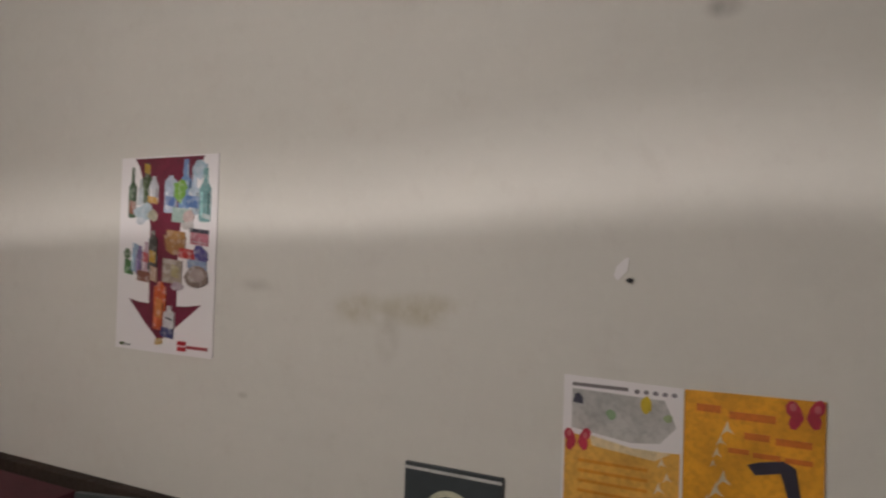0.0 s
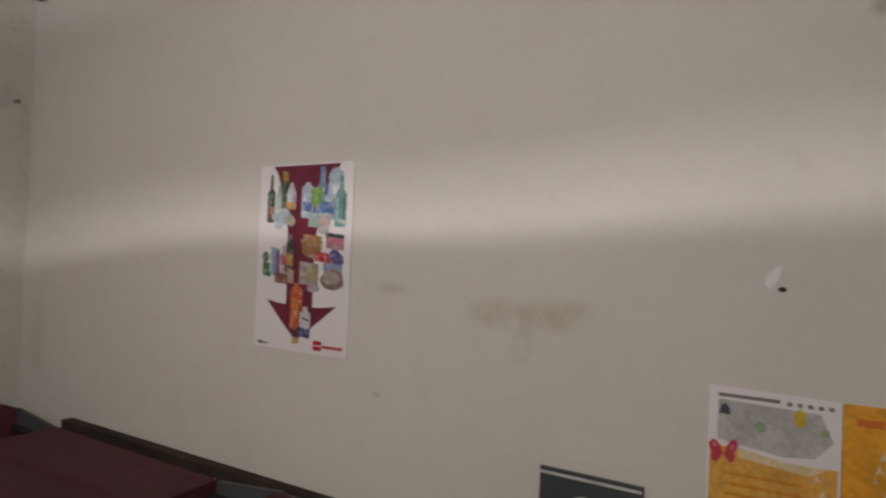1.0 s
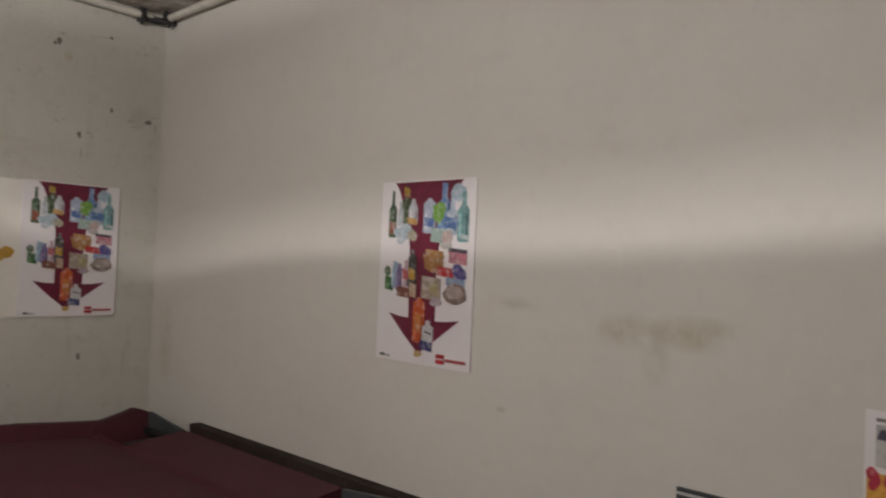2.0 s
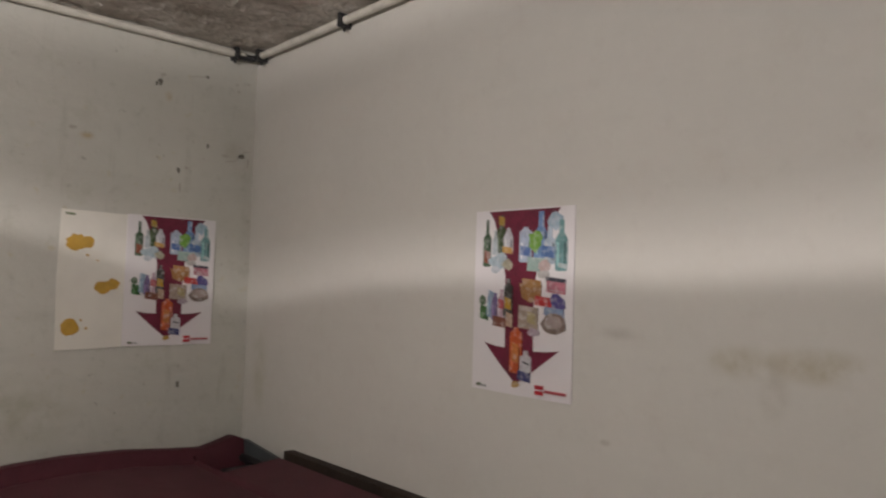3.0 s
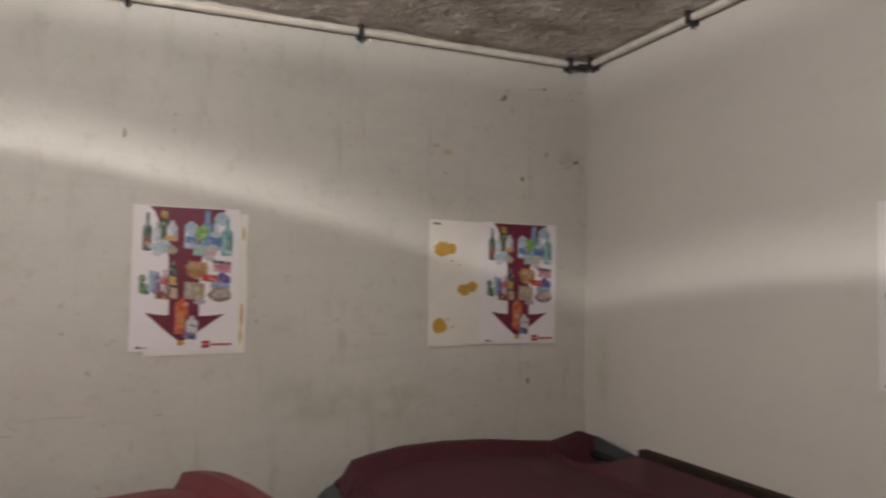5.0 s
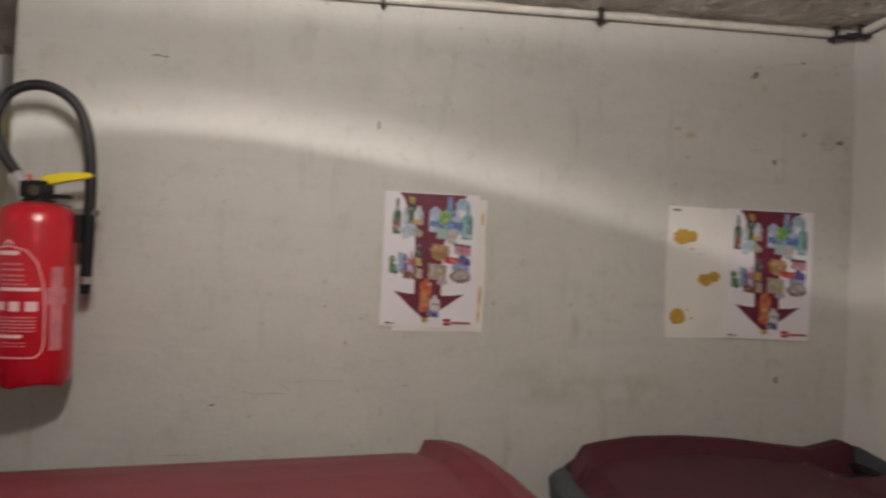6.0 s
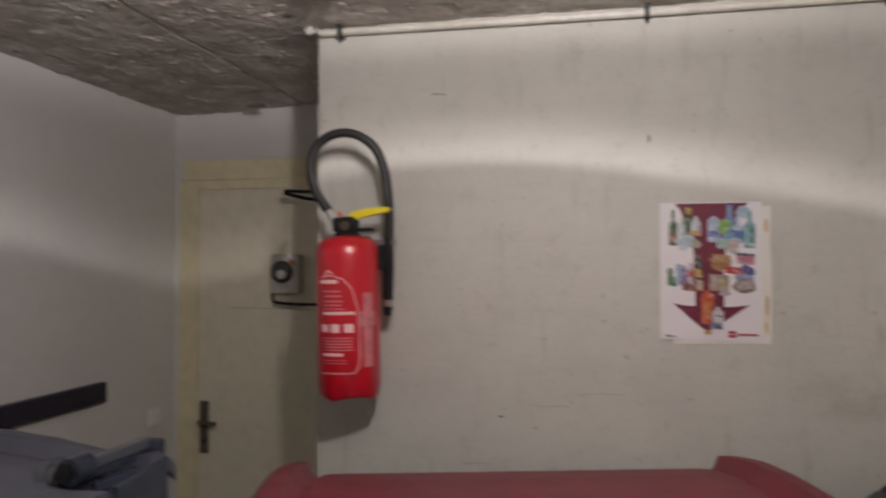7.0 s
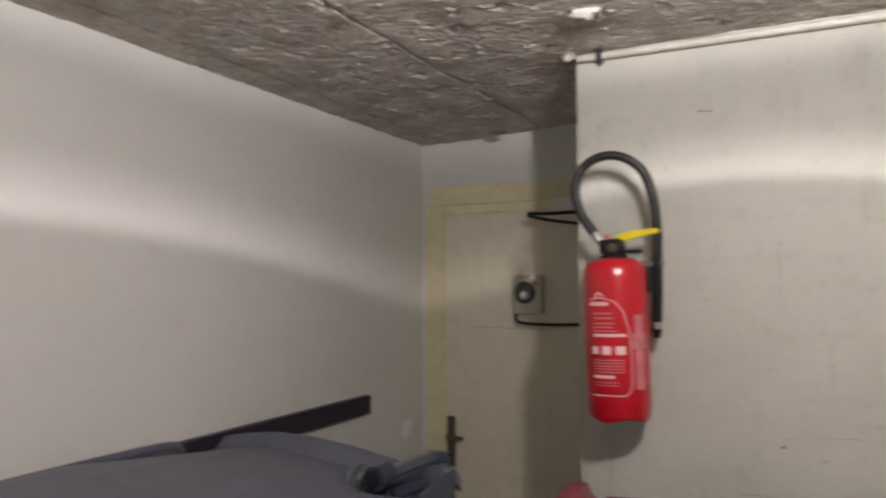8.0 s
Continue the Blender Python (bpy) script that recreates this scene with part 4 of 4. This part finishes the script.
def lid_mesh(bm, ajar, taper):
    xs = np.linspace(-BL / 2, BL / 2, 101)
    ds = np.linspace(0.0, BD, 70)
    grid = []
    for d in ds:
        row = []
        for x in xs:
            q = max(0.0, d - (BD - 0.26)) / 0.26
            w = 1 - taper * q * q - (0.07 * max(0.0, 1 - d / 0.12) if taper > 0.1 else 0)
            row.append(bm.verts.new((x * w, -d, lid_height(x, d) + (ajar[0] + (ajar[1] - ajar[0]) * min(1, max(0, (x + 0.45) / 0.5))) * max(0, d - 0.1))))
        grid.append(row)
    for j in range(len(ds) - 1):
        for k in range(len(xs) - 1):
            bm.faces.new((grid[j][k], grid[j][k + 1], grid[j + 1][k + 1], grid[j + 1][k]))
    rim = [e for e in bm.edges if e.is_boundary]
    geo = bmesh.ops.extrude_edge_only(bm, edges=rim)["geom"]
    for v in geo:
        if isinstance(v, bmesh.types.BMVert):
            v.co.z -= 0.03


def tub(bm):
    """Open tapered tub with rounded corners and a rolled rim."""
    def loop(hx, y0, y1, r, z):
        pts = []
        for cx, cy, a0 in ((hx - r, y1 - r, 0), (-hx + r, y1 - r, 90), (-hx + r, y0 + r, 180), (hx - r, y0 + r, 270)):
            for k in range(7):
                a = radians(a0 + 15 * k)
                pts.append(bm.verts.new((cx + r * math.cos(a), cy + r * math.sin(a), z)))
        return pts
    loops = [loop(0.46, -0.70, -0.10, 0.08, 0.20), loop(0.47, -0.72, -0.08, 0.09, 0.24), loop(0.53, -0.77, -0.03, 0.1, 1.10), loop(0.565, -0.81, -0.012, 0.10, 1.11), loop(0.572, -0.816, -0.008, 0.10, 1.165),
             loop(0.56, -0.804, -0.014, 0.10, 1.182), loop(0.535, -0.77, -0.045, 0.1, 1.182), loop(0.525, -0.76, -0.055, 0.1, 1.10), loop(0.46, -0.71, -0.10, 0.08, 0.26)]
    for a, b in zip(loops, loops[1:]):
        n = len(a)
        for k in range(n):
            bm.faces.new((a[k], a[(k + 1) % n], b[(k + 1) % n], b[k]))
    bm.faces.new(loops[0][::-1])
    bm.faces.new(loops[-1])


def strip(bm, a, b, hy, hz):
    """A straight flat bar from a to b."""
    d = b - a
    box(bm, (-d.length / 2, -hy, -hz), (d.length / 2, hy, hz), 0.004)
    bmesh.ops.transform(bm, matrix=Matrix.Translation((a + b) / 2) @ d.to_track_quat("X", "Z").to_matrix().to_4x4(), verts=bm.verts)


def waste_bin(m, lid_mat, body_mat, label, ajar=(0, 0), grips=False, taper=0.035):
    root = thing("waste_container", label, "waste container", m, "waste containers")
    part("body", made(tub), body_mat, root, "tapered plastic tub", True)
    lid = part("lid", made(lid_mesh, ajar, taper), lid_mat, root, "domed plastic lid with raised end ribs", True)
    part("hinge_rod", made(tube, [(-0.5, -0.012, 1.215), (0.5, -0.012, 1.215)], 0.011, 12), body_mat if grips else M_BLACK, root, smooth=True)
    if grips:
        part("front_lip", made(tube, smooth_path([(-0.335, -BD + 0.02, 1.240), (-0.325, -BD + 0.014, 1.278), (-0.25, -BD + 0.012, 1.290), (0.1, -BD + 0.012, 1.294), (0.4, -BD + 0.014, 1.288), (0.5, -BD + 0.02, 1.262)], 6), 0.013, 10), lid_mat, lid, "rolled front lip", True)
        part("lip_web", made(sheet, [(-0.32, 1.19), (0.49, 1.19), (0.49, 1.258), (0.4, 1.285), (-0.25, 1.288), (-0.32, 1.272)], -BD + 0.008, -BD + 0.02), lid_mat, lid)
    for sx in (-1, 1):
        part("hinge_arm", made(box, (sx * 0.40 - 0.03, -0.11, 1.168), (sx * 0.40 + 0.03, 0.005, 1.212), 0.012), body_mat if grips else M_BLACK, root)
        if grips:
            part("hinge_knuckle", made(tube, [(sx * 0.335, -0.13, 1.264), (sx * 0.395, -0.13, 1.264)], 0.030, 20), body_mat, root, smooth=True)
        part("corner_web", made(sheet, [(sx * 0.32, 1.17), (sx * 0.50, 1.17), (sx * 0.50, 1.264), (sx * 0.32, 1.246)], -0.006, 0.004), body_mat, root)
        if grips:
            for dz, dy, w in ((0.0, 0.0, 0.011), (-0.026, -0.012, 0.008), (-0.05, 0.016, 0.010)):
                a, b = Vector((sx * 0.39, -0.125 + dy, 1.268 + dz)), Vector((sx * 0.525, -0.065 + dy, 1.290 + dz))
                part("hinge_strip", made(strip, a, b, 0.012, w), M_GLOSS if dz == 0 else body_mat, root)
            part("end_block", made(box, (sx * 0.53 - 0.014, -0.085, 1.20), (sx * 0.53 + 0.014, -0.03, 1.298), 0.01), body_mat, root, smooth=True)
            part("hinge_bolt", made(tube, [(sx * 0.42, -0.135, 1.255), (sx * 0.42, -0.152, 1.255)], 0.009, 10), M_STEEL, root, "small steel bolt")
            # Two glossy bars added to give the bright highlight lines beside the hinge.
            for y in (-0.185, -0.215):
                part("glint_bar", made(tube, smooth_path([(sx * 0.355, y, 1.232), (sx * 0.365, y, 1.262), (sx * 0.40, y, 1.268), (sx * 0.435, y, 1.262), (sx * 0.445, y, 1.232)], 5), 0.008, 10), M_GLOSS, root, "glossy bar added to catch a highlight", True)
            part("hub_cap", made(tube, [(sx * 0.335, -0.13, 1.264), (sx * 0.325, -0.13, 1.264)], 0.022, 18), M_BLACK, root, "dark hollow hub end")
        part("trunnion", made(lathe, [(0.028, 0), (0.028, 0.05), (0.036, 0.052), (0.036, 0.06), (0.01, 0.062)], 20, (sx * 0.545, -0.42, 1.05), Euler((0, radians(90 * sx), 0)).to_matrix()), body_mat, root, smooth=True)
        part("rib", made(box, (sx * 0.25 - 0.015, -0.80, 0.35), (sx * 0.25 + 0.015, -0.745, 1.05), 0.006), body_mat, root)
        for y in (-0.62, -0.18):
            wheel = part("castor", made(box, (sx * 0.37 - 0.03, y - 0.04, 0.15), (sx * 0.37 + 0.03, y + 0.04, 0.205), 0.006), M_STEEL_DARK, root)
            part("tyre", made(lathe, [(0.05, -0.02), (0.093, -0.02), (0.1, -0.012), (0.1, 0.012), (0.093, 0.02), (0.05, 0.02)], 28, (sx * 0.37, y, 0.1), Euler((0, radians(90), 0)).to_matrix()), M_BLACK, wheel, "black rubber tyre", True)
    return root


waste_bin(pose(-0.062, -0.645, 0, 0, 0, -90), M_MAROON_DARK, M_BINGREY, "waste container with a dull dark maroon lid in the corner")
waste_bin(pose(-1.482, -0.931, 0, 0, 0, 195), M_MAROON, M_BINGREY, "waste container with a maroon lid standing askew under the extinguisher")
waste_bin(pose(-2.455, -0.97, 0, 0, 0, -90), M_LIDGREY, M_BINBLUE, "waste container with a grey lid slightly ajar and slate grey body", (0.068, 0.163), True, 0.12)

# ---- light switch on the plain wall ----
switch = thing("light_switch", "small pale light switch on the plain wall", "switch", pose(CX + 0.0005, 0.69, 1.09))
part("plate", made(box, (0, -0.036, -0.036), (0.010, 0.036, 0.036), 0.004), M_WHITE_BOX, switch)
part("rocker", made(box, (0.008, -0.022, -0.024), (0.014, 0.022, 0.024), 0.003), M_WHITE_BOX, switch)
